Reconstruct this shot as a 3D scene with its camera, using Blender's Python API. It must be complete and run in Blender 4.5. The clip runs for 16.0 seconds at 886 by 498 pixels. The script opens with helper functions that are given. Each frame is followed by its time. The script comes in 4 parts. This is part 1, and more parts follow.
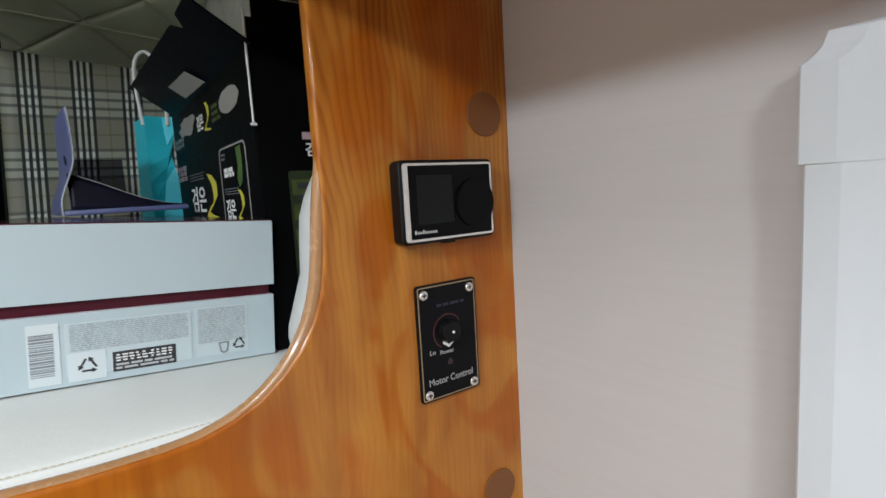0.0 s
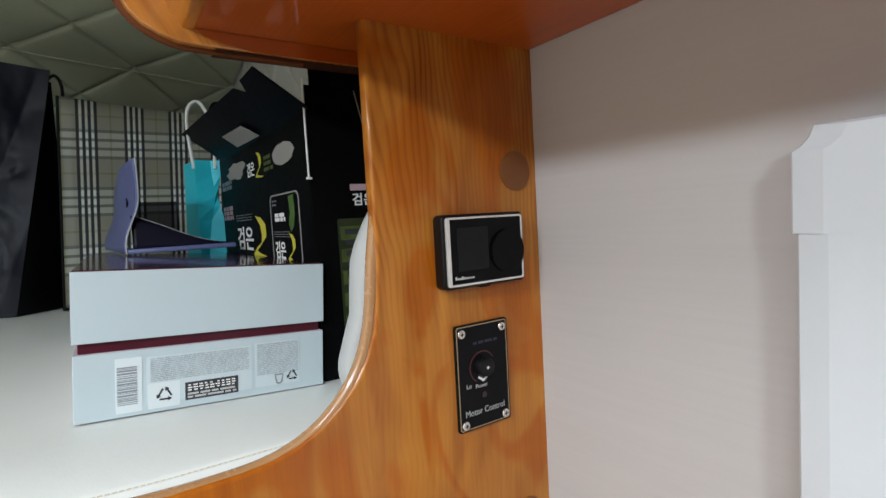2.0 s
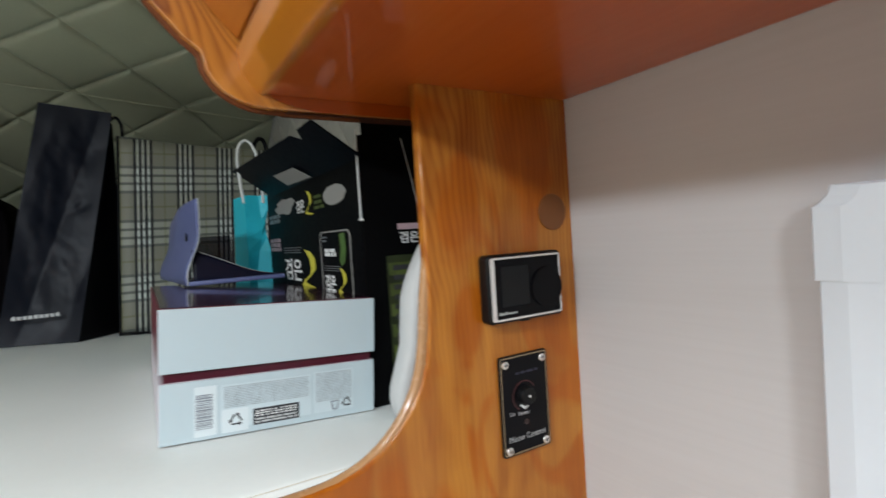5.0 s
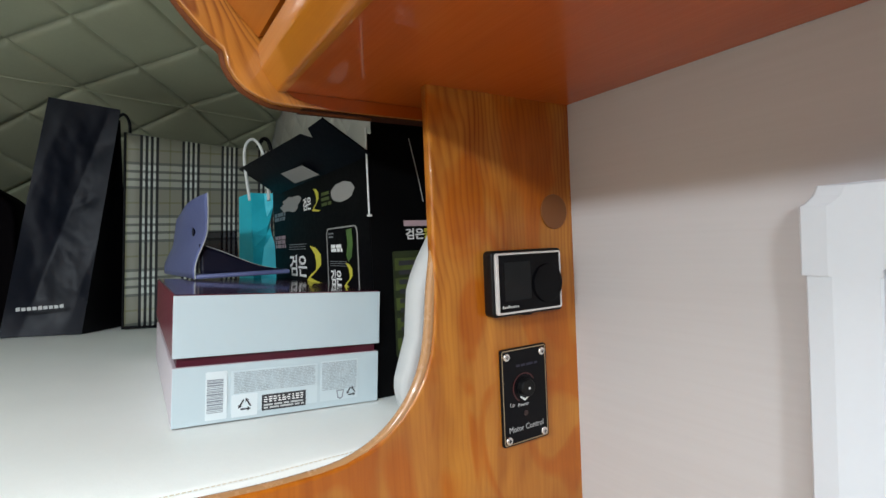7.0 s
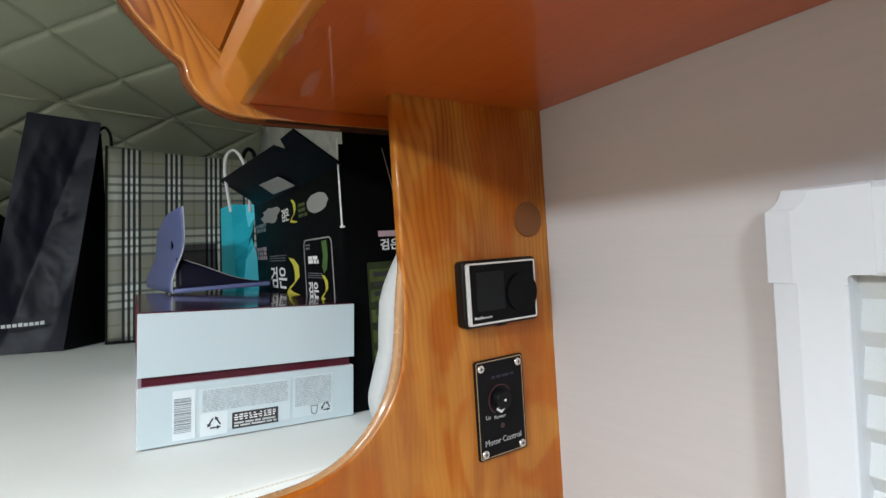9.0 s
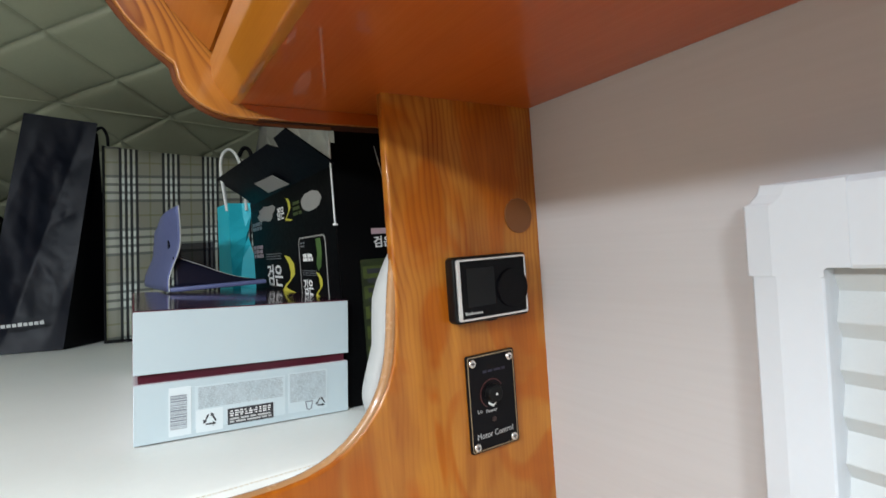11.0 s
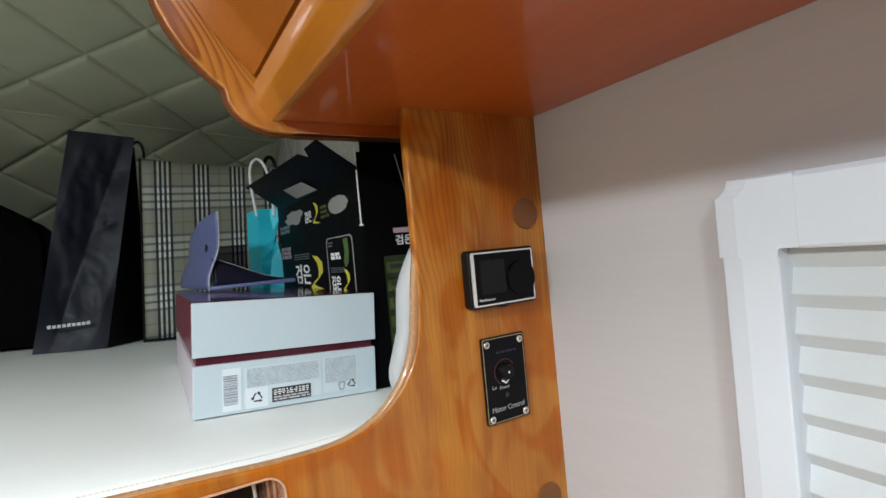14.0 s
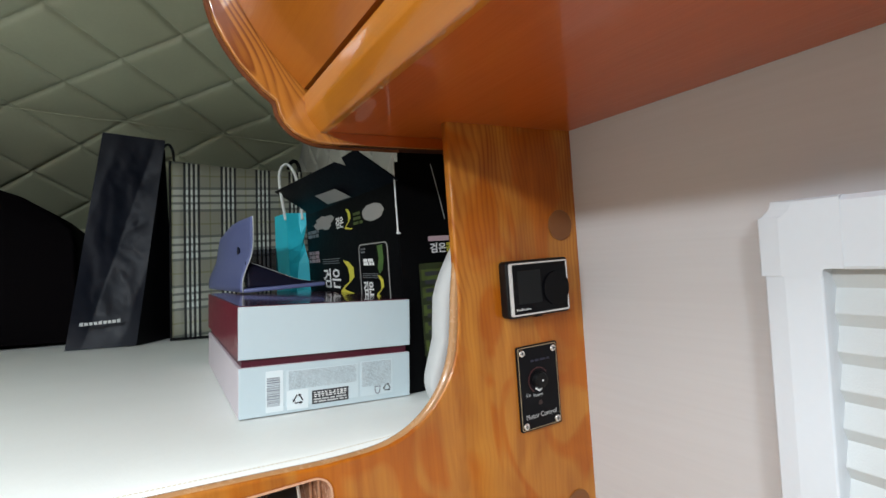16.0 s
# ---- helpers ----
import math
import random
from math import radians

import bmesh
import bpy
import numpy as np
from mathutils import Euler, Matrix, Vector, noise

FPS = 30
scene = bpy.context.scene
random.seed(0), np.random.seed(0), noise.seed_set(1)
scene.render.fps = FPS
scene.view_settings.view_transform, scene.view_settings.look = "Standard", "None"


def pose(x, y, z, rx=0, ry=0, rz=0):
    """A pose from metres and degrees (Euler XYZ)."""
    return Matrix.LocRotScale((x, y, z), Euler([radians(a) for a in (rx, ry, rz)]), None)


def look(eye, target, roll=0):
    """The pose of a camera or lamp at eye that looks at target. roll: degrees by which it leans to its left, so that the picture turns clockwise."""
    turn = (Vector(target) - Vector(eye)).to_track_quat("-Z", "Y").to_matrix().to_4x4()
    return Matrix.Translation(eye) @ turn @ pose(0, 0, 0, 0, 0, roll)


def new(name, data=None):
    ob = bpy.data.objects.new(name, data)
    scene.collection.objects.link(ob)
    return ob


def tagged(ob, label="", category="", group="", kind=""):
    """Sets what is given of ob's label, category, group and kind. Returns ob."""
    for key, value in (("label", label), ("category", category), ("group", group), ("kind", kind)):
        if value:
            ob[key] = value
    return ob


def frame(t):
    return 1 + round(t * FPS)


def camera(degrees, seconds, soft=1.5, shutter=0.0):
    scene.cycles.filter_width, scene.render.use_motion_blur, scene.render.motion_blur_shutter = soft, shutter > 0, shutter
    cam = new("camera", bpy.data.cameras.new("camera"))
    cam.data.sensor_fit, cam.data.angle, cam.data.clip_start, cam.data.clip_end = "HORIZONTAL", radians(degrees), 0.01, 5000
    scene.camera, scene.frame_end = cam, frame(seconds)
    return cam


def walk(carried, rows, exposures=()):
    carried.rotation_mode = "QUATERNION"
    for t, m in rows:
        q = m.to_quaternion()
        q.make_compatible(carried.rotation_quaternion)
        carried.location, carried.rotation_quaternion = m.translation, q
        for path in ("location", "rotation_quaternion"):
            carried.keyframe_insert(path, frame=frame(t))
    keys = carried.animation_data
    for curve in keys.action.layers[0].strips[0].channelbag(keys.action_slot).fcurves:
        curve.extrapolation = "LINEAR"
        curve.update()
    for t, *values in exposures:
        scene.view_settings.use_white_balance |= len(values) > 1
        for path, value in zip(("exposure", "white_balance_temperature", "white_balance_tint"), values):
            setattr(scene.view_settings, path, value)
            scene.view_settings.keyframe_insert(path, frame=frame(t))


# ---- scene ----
cam = camera(82.6, 16.0, shutter=0.5)
PATH = [
    (0, (-0.175, -0.275, 1.568), (0.975, 1.344, 1.334), -3.4),
    (0.5, (-0.187, -0.289, 1.575), (0.938, 1.352, 1.368), -3.2),
    (1, (-0.198, -0.292, 1.58), (0.905, 1.368, 1.407), -3.0),
    (1.5, (-0.205, -0.291, 1.583), (0.898, 1.37, 1.431), -3.0),
    (2, (-0.209, -0.297, 1.586), (0.904, 1.36, 1.458), -3.2),
    (2.5, (-0.213, -0.301, 1.582), (0.891, 1.361, 1.451), -3.4),
    (3, (-0.202, -0.309, 1.576), (0.9, 1.353, 1.43), -3.5),
    (3.5, (-0.207, -0.312, 1.582), (0.91, 1.342, 1.449), -3.6),
    (4, (-0.207, -0.309, 1.581), (0.906, 1.348, 1.457), -3.7),
    (4.5, (-0.208, -0.313, 1.584), (0.894, 1.353, 1.48), -3.7),
    (5, (-0.24, -0.315, 1.604), (0.802, 1.391, 1.553), -3.7),
    (5.2, (-0.261, -0.322, 1.602), (0.774, 1.389, 1.581), -3.4),
    (7.3, (-0.253, -0.324, 1.595), (0.806, 1.373, 1.571), -2.4),
    (7.5, (-0.25, -0.321, 1.596), (0.809, 1.376, 1.583), -2.5),
    (8, (-0.242, -0.311, 1.596), (0.818, 1.385, 1.59), -2.9),
    (8.5, (-0.235, -0.322, 1.597), (0.833, 1.369, 1.593), -3.4),
    (10.8, (-0.232, -0.337, 1.601), (0.825, 1.361, 1.594), -4.0),
    (11, (-0.23, -0.338, 1.598), (0.834, 1.356, 1.58), -4.1),
    (11.5, (-0.227, -0.347, 1.583), (0.837, 1.346, 1.532), -4.7),
    (12, (-0.238, -0.348, 1.574), (0.816, 1.35, 1.514), -5.0),
    (12.5, (-0.244, -0.353, 1.578), (0.801, 1.351, 1.535), -5.0),
    (13, (-0.252, -0.364, 1.582), (0.791, 1.342, 1.553), -5.2),
    (13.5, (-0.247, -0.373, 1.585), (0.797, 1.333, 1.566), -5.3),
    (14, (-0.261, -0.381, 1.591), (0.761, 1.338, 1.591), -5.2),
    (14.5, (-0.269, -0.393, 1.597), (0.733, 1.339, 1.611), -5.1),
    (15, (-0.278, -0.391, 1.6), (0.705, 1.35, 1.624), -4.9),
    (15.5, (-0.295, -0.38, 1.603), (0.679, 1.366, 1.622), -4.6),
    (16, (-0.292, -0.378, 1.6), (0.706, 1.355, 1.612), -4.1),
]
walk(cam, [(t, look(eye, target, roll)) for t, eye, target, roll in PATH],
     exposures=[(0, -0.22), (1, -0.20), (2, -0.16), (4, -0.20), (5, -0.10), (8, 0.04), (11, 0.07), (12, -0.08), (13.5, -0.07), (15, 0.0), (16, 0.03)])

# ---- world and lamps ----
world = bpy.data.worlds.new("night")
world.use_nodes = True
world.node_tree.nodes["Background"].inputs[0].default_value = (0.6, 0.7, 0.9, 1)
world.node_tree.nodes["Background"].inputs[1].default_value = 0.05
scene.world = world
LAMPS = [((-1.00, -0.45, 2.03), 14.0), ((-0.53, -0.50, 2.03), 3.2), ((-1.00, -1.20, 2.03), 23.0)]


def area(name, at, size, watts, colour):
    data = bpy.data.lights.new(name, "AREA")
    data.shape, data.size, data.energy, data.color = "DISK", size, watts, colour
    ob = new(name, data)
    ob.location = at
    return ob


for at, watts in LAMPS:
    area("ceiling_lamp_light", at, 0.22, watts, (0.84, 0.95, 1.04))


# ---- materials ----
def mat(name, colour, rough=0.5, metal=0.0, coat=0.0, vary=0.12, scale=60.0, bump=0.0, bump_scale=300.0, spec=0.5, coat_rough=0.05):
    """A plain surface with two scales of variation and a fine relief."""
    m = bpy.data.materials.new(name)
    m.use_nodes = True
    nt = m.node_tree
    b = nt.nodes["Principled BSDF"]
    b.inputs["Metallic"].default_value = metal
    b.inputs["Coat Weight"].default_value = coat
    b.inputs["Coat Roughness"].default_value = coat_rough
    b.inputs["Specular IOR Level"].default_value = spec
    tc = nt.nodes.new("ShaderNodeTexCoord")
    big = nt.nodes.new("ShaderNodeTexNoise")
    big.inputs["Scale"].default_value = scale * 0.15
    big.inputs["Detail"].default_value = 3
    fine = nt.nodes.new("ShaderNodeTexNoise")
    fine.inputs["Scale"].default_value = scale * 3
    fine.inputs["Detail"].default_value = 4
    nt.links.new(tc.outputs["Object"], big.inputs["Vector"])
    nt.links.new(tc.outputs["Object"], fine.inputs["Vector"])
    mix = nt.nodes.new("ShaderNodeMath")
    mix.operation = "MULTIPLY_ADD"
    nt.links.new(big.outputs["Fac"], mix.inputs[0])
    mix.inputs[1].default_value = 0.7
    half = nt.nodes.new("ShaderNodeMath")
    half.operation = "MULTIPLY"
    half.inputs[1].default_value = 0.3
    nt.links.new(fine.outputs["Fac"], half.inputs[0])
    nt.links.new(half.outputs[0], mix.inputs[2])
    ramp = nt.nodes.new("ShaderNodeMapRange")
    ramp.inputs["From Min"].default_value, ramp.inputs["From Max"].default_value = 0.3, 0.7
    ramp.inputs["To Min"].default_value, ramp.inputs["To Max"].default_value = 1 - vary, 1 + vary * 0.5
    nt.links.new(mix.outputs[0], ramp.inputs["Value"])
    hue = nt.nodes.new("ShaderNodeVectorMath")
    hue.operation = "SCALE"
    hue.inputs[0].default_value = colour[:3]
    nt.links.new(ramp.outputs[0], hue.inputs["Scale"])
    nt.links.new(hue.outputs[0], b.inputs["Base Color"])
    rr = nt.nodes.new("ShaderNodeMapRange")
    rr.inputs["To Min"].default_value, rr.inputs["To Max"].default_value = max(0.02, rough - 0.06), rough + 0.08
    nt.links.new(fine.outputs["Fac"], rr.inputs["Value"])
    nt.links.new(rr.outputs[0], b.inputs["Roughness"])
    if bump:
        bn = nt.nodes.new("ShaderNodeTexNoise")
        bn.inputs["Scale"].default_value = bump_scale
        bn.inputs["Detail"].default_value = 3
        nt.links.new(tc.outputs["Object"], bn.inputs["Vector"])
        bp = nt.nodes.new("ShaderNodeBump")
        bp.inputs["Strength"].default_value = bump
        bp.inputs["Distance"].default_value = 0.001
        nt.links.new(bn.outputs["Fac"], bp.inputs["Height"])
        nt.links.new(bp.outputs[0], b.inputs["Normal"])
    return m


def wood(name, light, dark, turn=(0, 0, 0), rings=70.0, coat=0.7, rough=0.3, strength=1.0, sharp=0.12, streak=0.35, figure=0.22, blotch=0.0):
    """Varnished pine; the grain runs along local z after the turn."""
    m = bpy.data.materials.new(name)
    m.use_nodes = True
    nt = m.node_tree
    b = nt.nodes["Principled BSDF"]
    b.inputs["Coat Weight"].default_value = coat
    b.inputs["Coat Roughness"].default_value = sharp
    tc = nt.nodes.new("ShaderNodeTexCoord")
    mp = nt.nodes.new("ShaderNodeMapping")
    mp.inputs["Rotation"].default_value = [radians(a) for a in turn]
    nt.links.new(tc.outputs["Object"], mp.inputs["Vector"])
    st = nt.nodes.new("ShaderNodeMapping")
    st.inputs["Scale"].default_value = (13, 13, 2.6)
    nt.links.new(mp.outputs[0], st.inputs["Vector"])
    warp = nt.nodes.new("ShaderNodeTexNoise")
    warp.inputs["Scale"].default_value, warp.inputs["Detail"].default_value = 1.0, 2.0
    nt.links.new(st.outputs[0], warp.inputs["Vector"])
    sx = nt.nodes.new("ShaderNodeSeparateXYZ")
    nt.links.new(mp.outputs[0], sx.inputs[0])
    ax = nt.nodes.new("ShaderNodeMath")
    ax.operation = "MULTIPLY_ADD"
    nt.links.new(sx.outputs["X"], ax.inputs[0])
    ax.inputs[1].default_value = rings * 0.9
    w2 = nt.nodes.new("ShaderNodeMath")
    w2.operation = "MULTIPLY"
    w2.inputs[1].default_value = rings * figure
    nt.links.new(warp.outputs["Fac"], w2.inputs[0])
    nt.links.new(w2.outputs[0], ax.inputs[2])
    fr = nt.nodes.new("ShaderNodeMath")
    fr.operation = "FRACT"
    nt.links.new(ax.outputs[0], fr.inputs[0])
    rp = nt.nodes.new("ShaderNodeValToRGB")
    e = rp.color_ramp.elements
    e[0].position, e[0].color = 0.0, (0.12, 0.12, 0.12, 1)
    e[1].position, e[1].color = 1.0, (0.14, 0.14, 0.14, 1)
    mid = e.new(0.42)
    mid.color = (0.25, 0.25, 0.25, 1)
    top = e.new(0.80)
    top.color = (1, 1, 1, 1)
    end = e.new(0.93)
    end.color = (0.55, 0.55, 0.55, 1)
    nt.links.new(fr.outputs[0], rp.inputs["Fac"])
    fs = nt.nodes.new("ShaderNodeMapping")
    fs.inputs["Scale"].default_value = (700, 700, 14)
    nt.links.new(mp.outputs[0], fs.inputs["Vector"])
    fib = nt.nodes.new("ShaderNodeTexNoise")
    fib.inputs["Scale"].default_value, fib.inputs["Detail"].default_value = 1.0, 3.0
    nt.links.new(fs.outputs[0], fib.inputs["Vector"])
    blot = nt.nodes.new("ShaderNodeTexNoise")
    blot.inputs["Scale"].default_value, blot.inputs["Detail"].default_value, blot.inputs["Distortion"].default_value = 1.0, 2.0, 1.2
    bs = nt.nodes.new("ShaderNodeMapping")
    bs.inputs["Scale"].default_value = (26, 26, 6)
    nt.links.new(mp.outputs[0], bs.inputs["Vector"])
    nt.links.new(bs.outputs[0], blot.inputs["Vector"])
    s1 = nt.nodes.new("ShaderNodeMath")
    s1.operation = "MULTIPLY_ADD"
    nt.links.new(rp.outputs["Color"], s1.inputs[0])
    amp = nt.nodes.new("ShaderNodeTexNoise")
    amp.inputs["Scale"].default_value, amp.inputs["Detail"].default_value = 5.0, 1.0
    nt.links.new(mp.outputs[0], amp.inputs["Vector"])
    am = nt.nodes.new("ShaderNodeMapRange")
    am.inputs["From Min"].default_value, am.inputs["From Max"].default_value = 0.38, 0.62
    am.inputs["To Min"].default_value, am.inputs["To Max"].default_value = 0.12 * strength, 0.62 * strength
    nt.links.new(amp.outputs["Fac"], am.inputs["Value"])
    nt.links.new(am.outputs[0], s1.inputs[1])
    f1 = nt.nodes.new("ShaderNodeMath")
    f1.operation = "MULTIPLY_ADD"
    nt.links.new(fib.outputs["Fac"], f1.inputs[0])
    f1.inputs[1].default_value, f1.inputs[2].default_value = 0.3, -0.05
    ss = nt.nodes.new("ShaderNodeMapping")
    ss.inputs["Scale"].default_value = (150, 150, 5)
    nt.links.new(mp.outputs[0], ss.inputs["Vector"])
    band = nt.nodes.new("ShaderNodeTexNoise")
    band.inputs["Scale"].default_value, band.inputs["Detail"].default_value, band.inputs["Distortion"].default_value = 1.0, 2.0, 0.4
    nt.links.new(ss.outputs[0], band.inputs["Vector"])
    f2 = nt.nodes.new("ShaderNodeMath")
    f2.operation = "MULTIPLY_ADD"
    nt.links.new(band.outputs["Fac"], f2.inputs[0])
    f2.inputs[1].default_value = streak
    nt.links.new(f1.outputs[0], f2.inputs[2])
    nt.links.new(f2.outputs[0], s1.inputs[2])
    s2 = nt.nodes.new("ShaderNodeMath")
    s2.operation = "MULTIPLY_ADD"
    nt.links.new(blot.outputs["Fac"], s2.inputs[0])
    s2.inputs[1].default_value = 0.5 + blotch
    nt.links.new(s1.outputs[0], s2.inputs[2])
    sub = nt.nodes.new("ShaderNodeMath")
    sub.operation = "SUBTRACT"
    sub.use_clamp = True
    nt.links.new(s2.outputs[0], sub.inputs[0])
    sub.inputs[1].default_value = 0.18 + 0.5 * streak + 0.5 * blotch
    mx = nt.nodes.new("ShaderNodeMix")
    mx.data_type = "RGBA"
    nt.links.new(sub.outputs[0], mx.inputs["Factor"])
    mx.inputs["A"].default_value, mx.inputs["B"].default_value = (*light, 1), (*dark, 1)
    nt.links.new(mx.outputs["Result"], b.inputs["Base Color"])
    rr = nt.nodes.new("ShaderNodeMapRange")
    rr.inputs["To Min"].default_value, rr.inputs["To Max"].default_value = rough - 0.05, rough + 0.1
    nt.links.new(fib.outputs["Fac"], rr.inputs["Value"])
    nt.links.new(rr.outputs[0], b.inputs["Roughness"])
    bp = nt.nodes.new("ShaderNodeBump")
    bp.inputs["Strength"].default_value, bp.inputs["Distance"].default_value = 0.12, 0.0004
    nt.links.new(fib.outputs["Fac"], bp.inputs["Height"])
    nt.links.new(bp.outputs[0], b.inputs["Normal"])
    return m


def sawn_pine(name, light, dark, pale):
    """Plain-sawn varnished pine board: rings round a leaning pith behind the face give arches beside the pith and straight lines away from it."""
    m = bpy.data.materials.new(name)
    m.use_nodes = True
    nt = m.node_tree
    b = nt.nodes["Principled BSDF"]
    b.inputs["Coat Weight"].default_value = 0.3
    b.inputs["Coat Roughness"].default_value = 0.12
    b.inputs["Specular IOR Level"].default_value = 0.3

    def node(kind, **inputs):
        n = nt.nodes.new(kind)
        for key, value in inputs.items():
            n.inputs[key].default_value = value
        return n

    def calc(op, a, c, d=None):
        n = nt.nodes.new("ShaderNodeMath")
        n.operation = op
        for i, v in enumerate((a, c, d)):
            if v is None:
                continue
            if isinstance(v, (int, float)):
                n.inputs[i].default_value = v
            else:
                nt.links.new(v, n.inputs[i])
        return n.outputs[0]

    tc = node("ShaderNodeTexCoord")
    sx = node("ShaderNodeSeparateXYZ")
    nt.links.new(tc.outputs["Object"], sx.inputs[0])

    def stretched(scale, detail, distortion=0.0):
        mp = node("ShaderNodeMapping", Scale=scale)
        nt.links.new(tc.outputs["Object"], mp.inputs["Vector"])
        n = node("ShaderNodeTexNoise", Scale=1.0, Detail=detail, Distortion=distortion)
        nt.links.new(mp.outputs[0], n.inputs["Vector"])
        return n.outputs["Fac"]

    def span(v, lo, hi, to_lo, to_hi):
        n = node("ShaderNodeMapRange")
        for key, value in (("From Min", lo), ("From Max", hi), ("To Min", to_lo), ("To Max", to_hi)):
            n.inputs[key].default_value = value
        nt.links.new(v, n.inputs["Value"])
        return n.outputs[0]

    wave = stretched((16, 16, 7), 2.0)
    ripple = stretched((60, 60, 16), 2.0)
    across = calc("ADD", calc("ADD", sx.outputs["X"], 0.072), calc("MULTIPLY", calc("SUBTRACT", wave, 0.5), 0.030))
    behind = calc("MULTIPLY_ADD", calc("SUBTRACT", sx.outputs["Z"], 1.505), 0.16, 0.004)
    reach = calc("SQRT", calc("ADD", calc("MULTIPLY", across, across), calc("MULTIPLY", behind, behind)), 0.0)
    rings = calc("FRACT", calc("MULTIPLY_ADD", reach, 225.0, calc("MULTIPLY", ripple, 1.1)), 0.0)
    rp = nt.nodes.new("ShaderNodeValToRGB")
    e = rp.color_ramp.elements
    e[0].position, e[0].color = 0.0, (0.0, 0.0, 0.0, 1)
    e[1].position, e[1].color = 1.0, (0.05, 0.05, 0.05, 1)
    for place, tone in ((0.40, 0.14), (0.74, 0.95), (0.86, 0.60)):
        e.new(place).color = (tone, tone, tone, 1)
    nt.links.new(rings, rp.inputs["Fac"])
    patchy = span(stretched((9, 9, 4), 1.0), 0.35, 0.65, 0.35, 0.95)
    height = span(sx.outputs["Z"], 1.50, 1.60, 0.22, 1.0)
    ring_tone = calc("MULTIPLY", rp.outputs["Color"], calc("MULTIPLY", patchy, height))
    fibre = stretched((700, 700, 14), 3.0)
    streaks = stretched((150, 150, 5), 2.0, 0.4)
    clouds = stretched((20, 20, 6), 2.0, 1.2)
    tone = calc("MULTIPLY_ADD", ring_tone, 0.58, calc("MULTIPLY_ADD", calc("SUBTRACT", fibre, 0.5), 0.25, calc("MULTIPLY_ADD", calc("SUBTRACT", streaks, 0.5), 0.50, span(clouds, 0.32, 0.70, 0.06, 0.62))))
    clamp = node("ShaderNodeClamp")
    nt.links.new(tone, clamp.inputs["Value"])
    mx = nt.nodes.new("ShaderNodeMix")
    mx.data_type = "RGBA"
    nt.links.new(clamp.outputs[0], mx.inputs["Factor"])
    soft_wood = nt.nodes.new("ShaderNodeMix")
    soft_wood.data_type = "RGBA"
    nt.links.new(span(stretched((17, 17, 9), 1.5, 1.5), 0.42, 0.54, 0.0, 1.0), soft_wood.inputs["Factor"])
    soft_wood.inputs["A"].default_value, soft_wood.inputs["B"].default_value = (*light, 1), (*pale, 1)
    nt.links.new(soft_wood.outputs["Result"], mx.inputs["A"])
    mx.inputs["B"].default_value = (*dark, 1)
    nt.links.new(mx.outputs["Result"], b.inputs["Base Color"])
    nt.links.new(span(fibre, 0.0, 1.0, 0.25, 0.40), b.inputs["Roughness"])
    bp = node("ShaderNodeBump", Strength=0.12, Distance=0.0004)
    nt.links.new(fibre, bp.inputs["Height"])
    nt.links.new(bp.outputs[0], b.inputs["Normal"])
    return m


def wallpaper_mat():
    """Off-white laminate with fine level streaks."""
    m = mat("wall_laminate", (0.72, 0.67, 0.64), 0.42, vary=0.05, scale=20)
    nt = m.node_tree
    b = nt.nodes["Principled BSDF"]
    tc = nt.nodes.new("ShaderNodeTexCoord")
    mp = nt.nodes.new("ShaderNodeMapping")
    mp.inputs["Scale"].default_value = (6, 7, 260)
    nt.links.new(tc.outputs["Object"], mp.inputs["Vector"])
    n = nt.nodes.new("ShaderNodeTexNoise")
    n.inputs["Scale"].default_value, n.inputs["Detail"].default_value = 1.0, 3.0
    nt.links.new(mp.outputs[0], n.inputs["Vector"])
    mr = nt.nodes.new("ShaderNodeValToRGB")
    mr.color_ramp.elements[0].position, mr.color_ramp.elements[0].color = 0.3, (0.500, 0.477, 0.470, 1)
    mr.color_ramp.elements[1].position, mr.color_ramp.elements[1].color = 0.7, (0.518, 0.497, 0.490, 1)
    nt.links.new(n.outputs["Fac"], mr.inputs["Fac"])
    nt.links.new(mr.outputs["Color"], b.inputs["Base Color"])
    bp = nt.nodes.new("ShaderNodeBump")
    bp.inputs["Strength"].default_value, bp.inputs["Distance"].default_value = 0.05, 0.0003
    nt.links.new(n.outputs["Fac"], bp.inputs["Height"])
    nt.links.new(bp.outputs[0], b.inputs["Normal"])
    return m


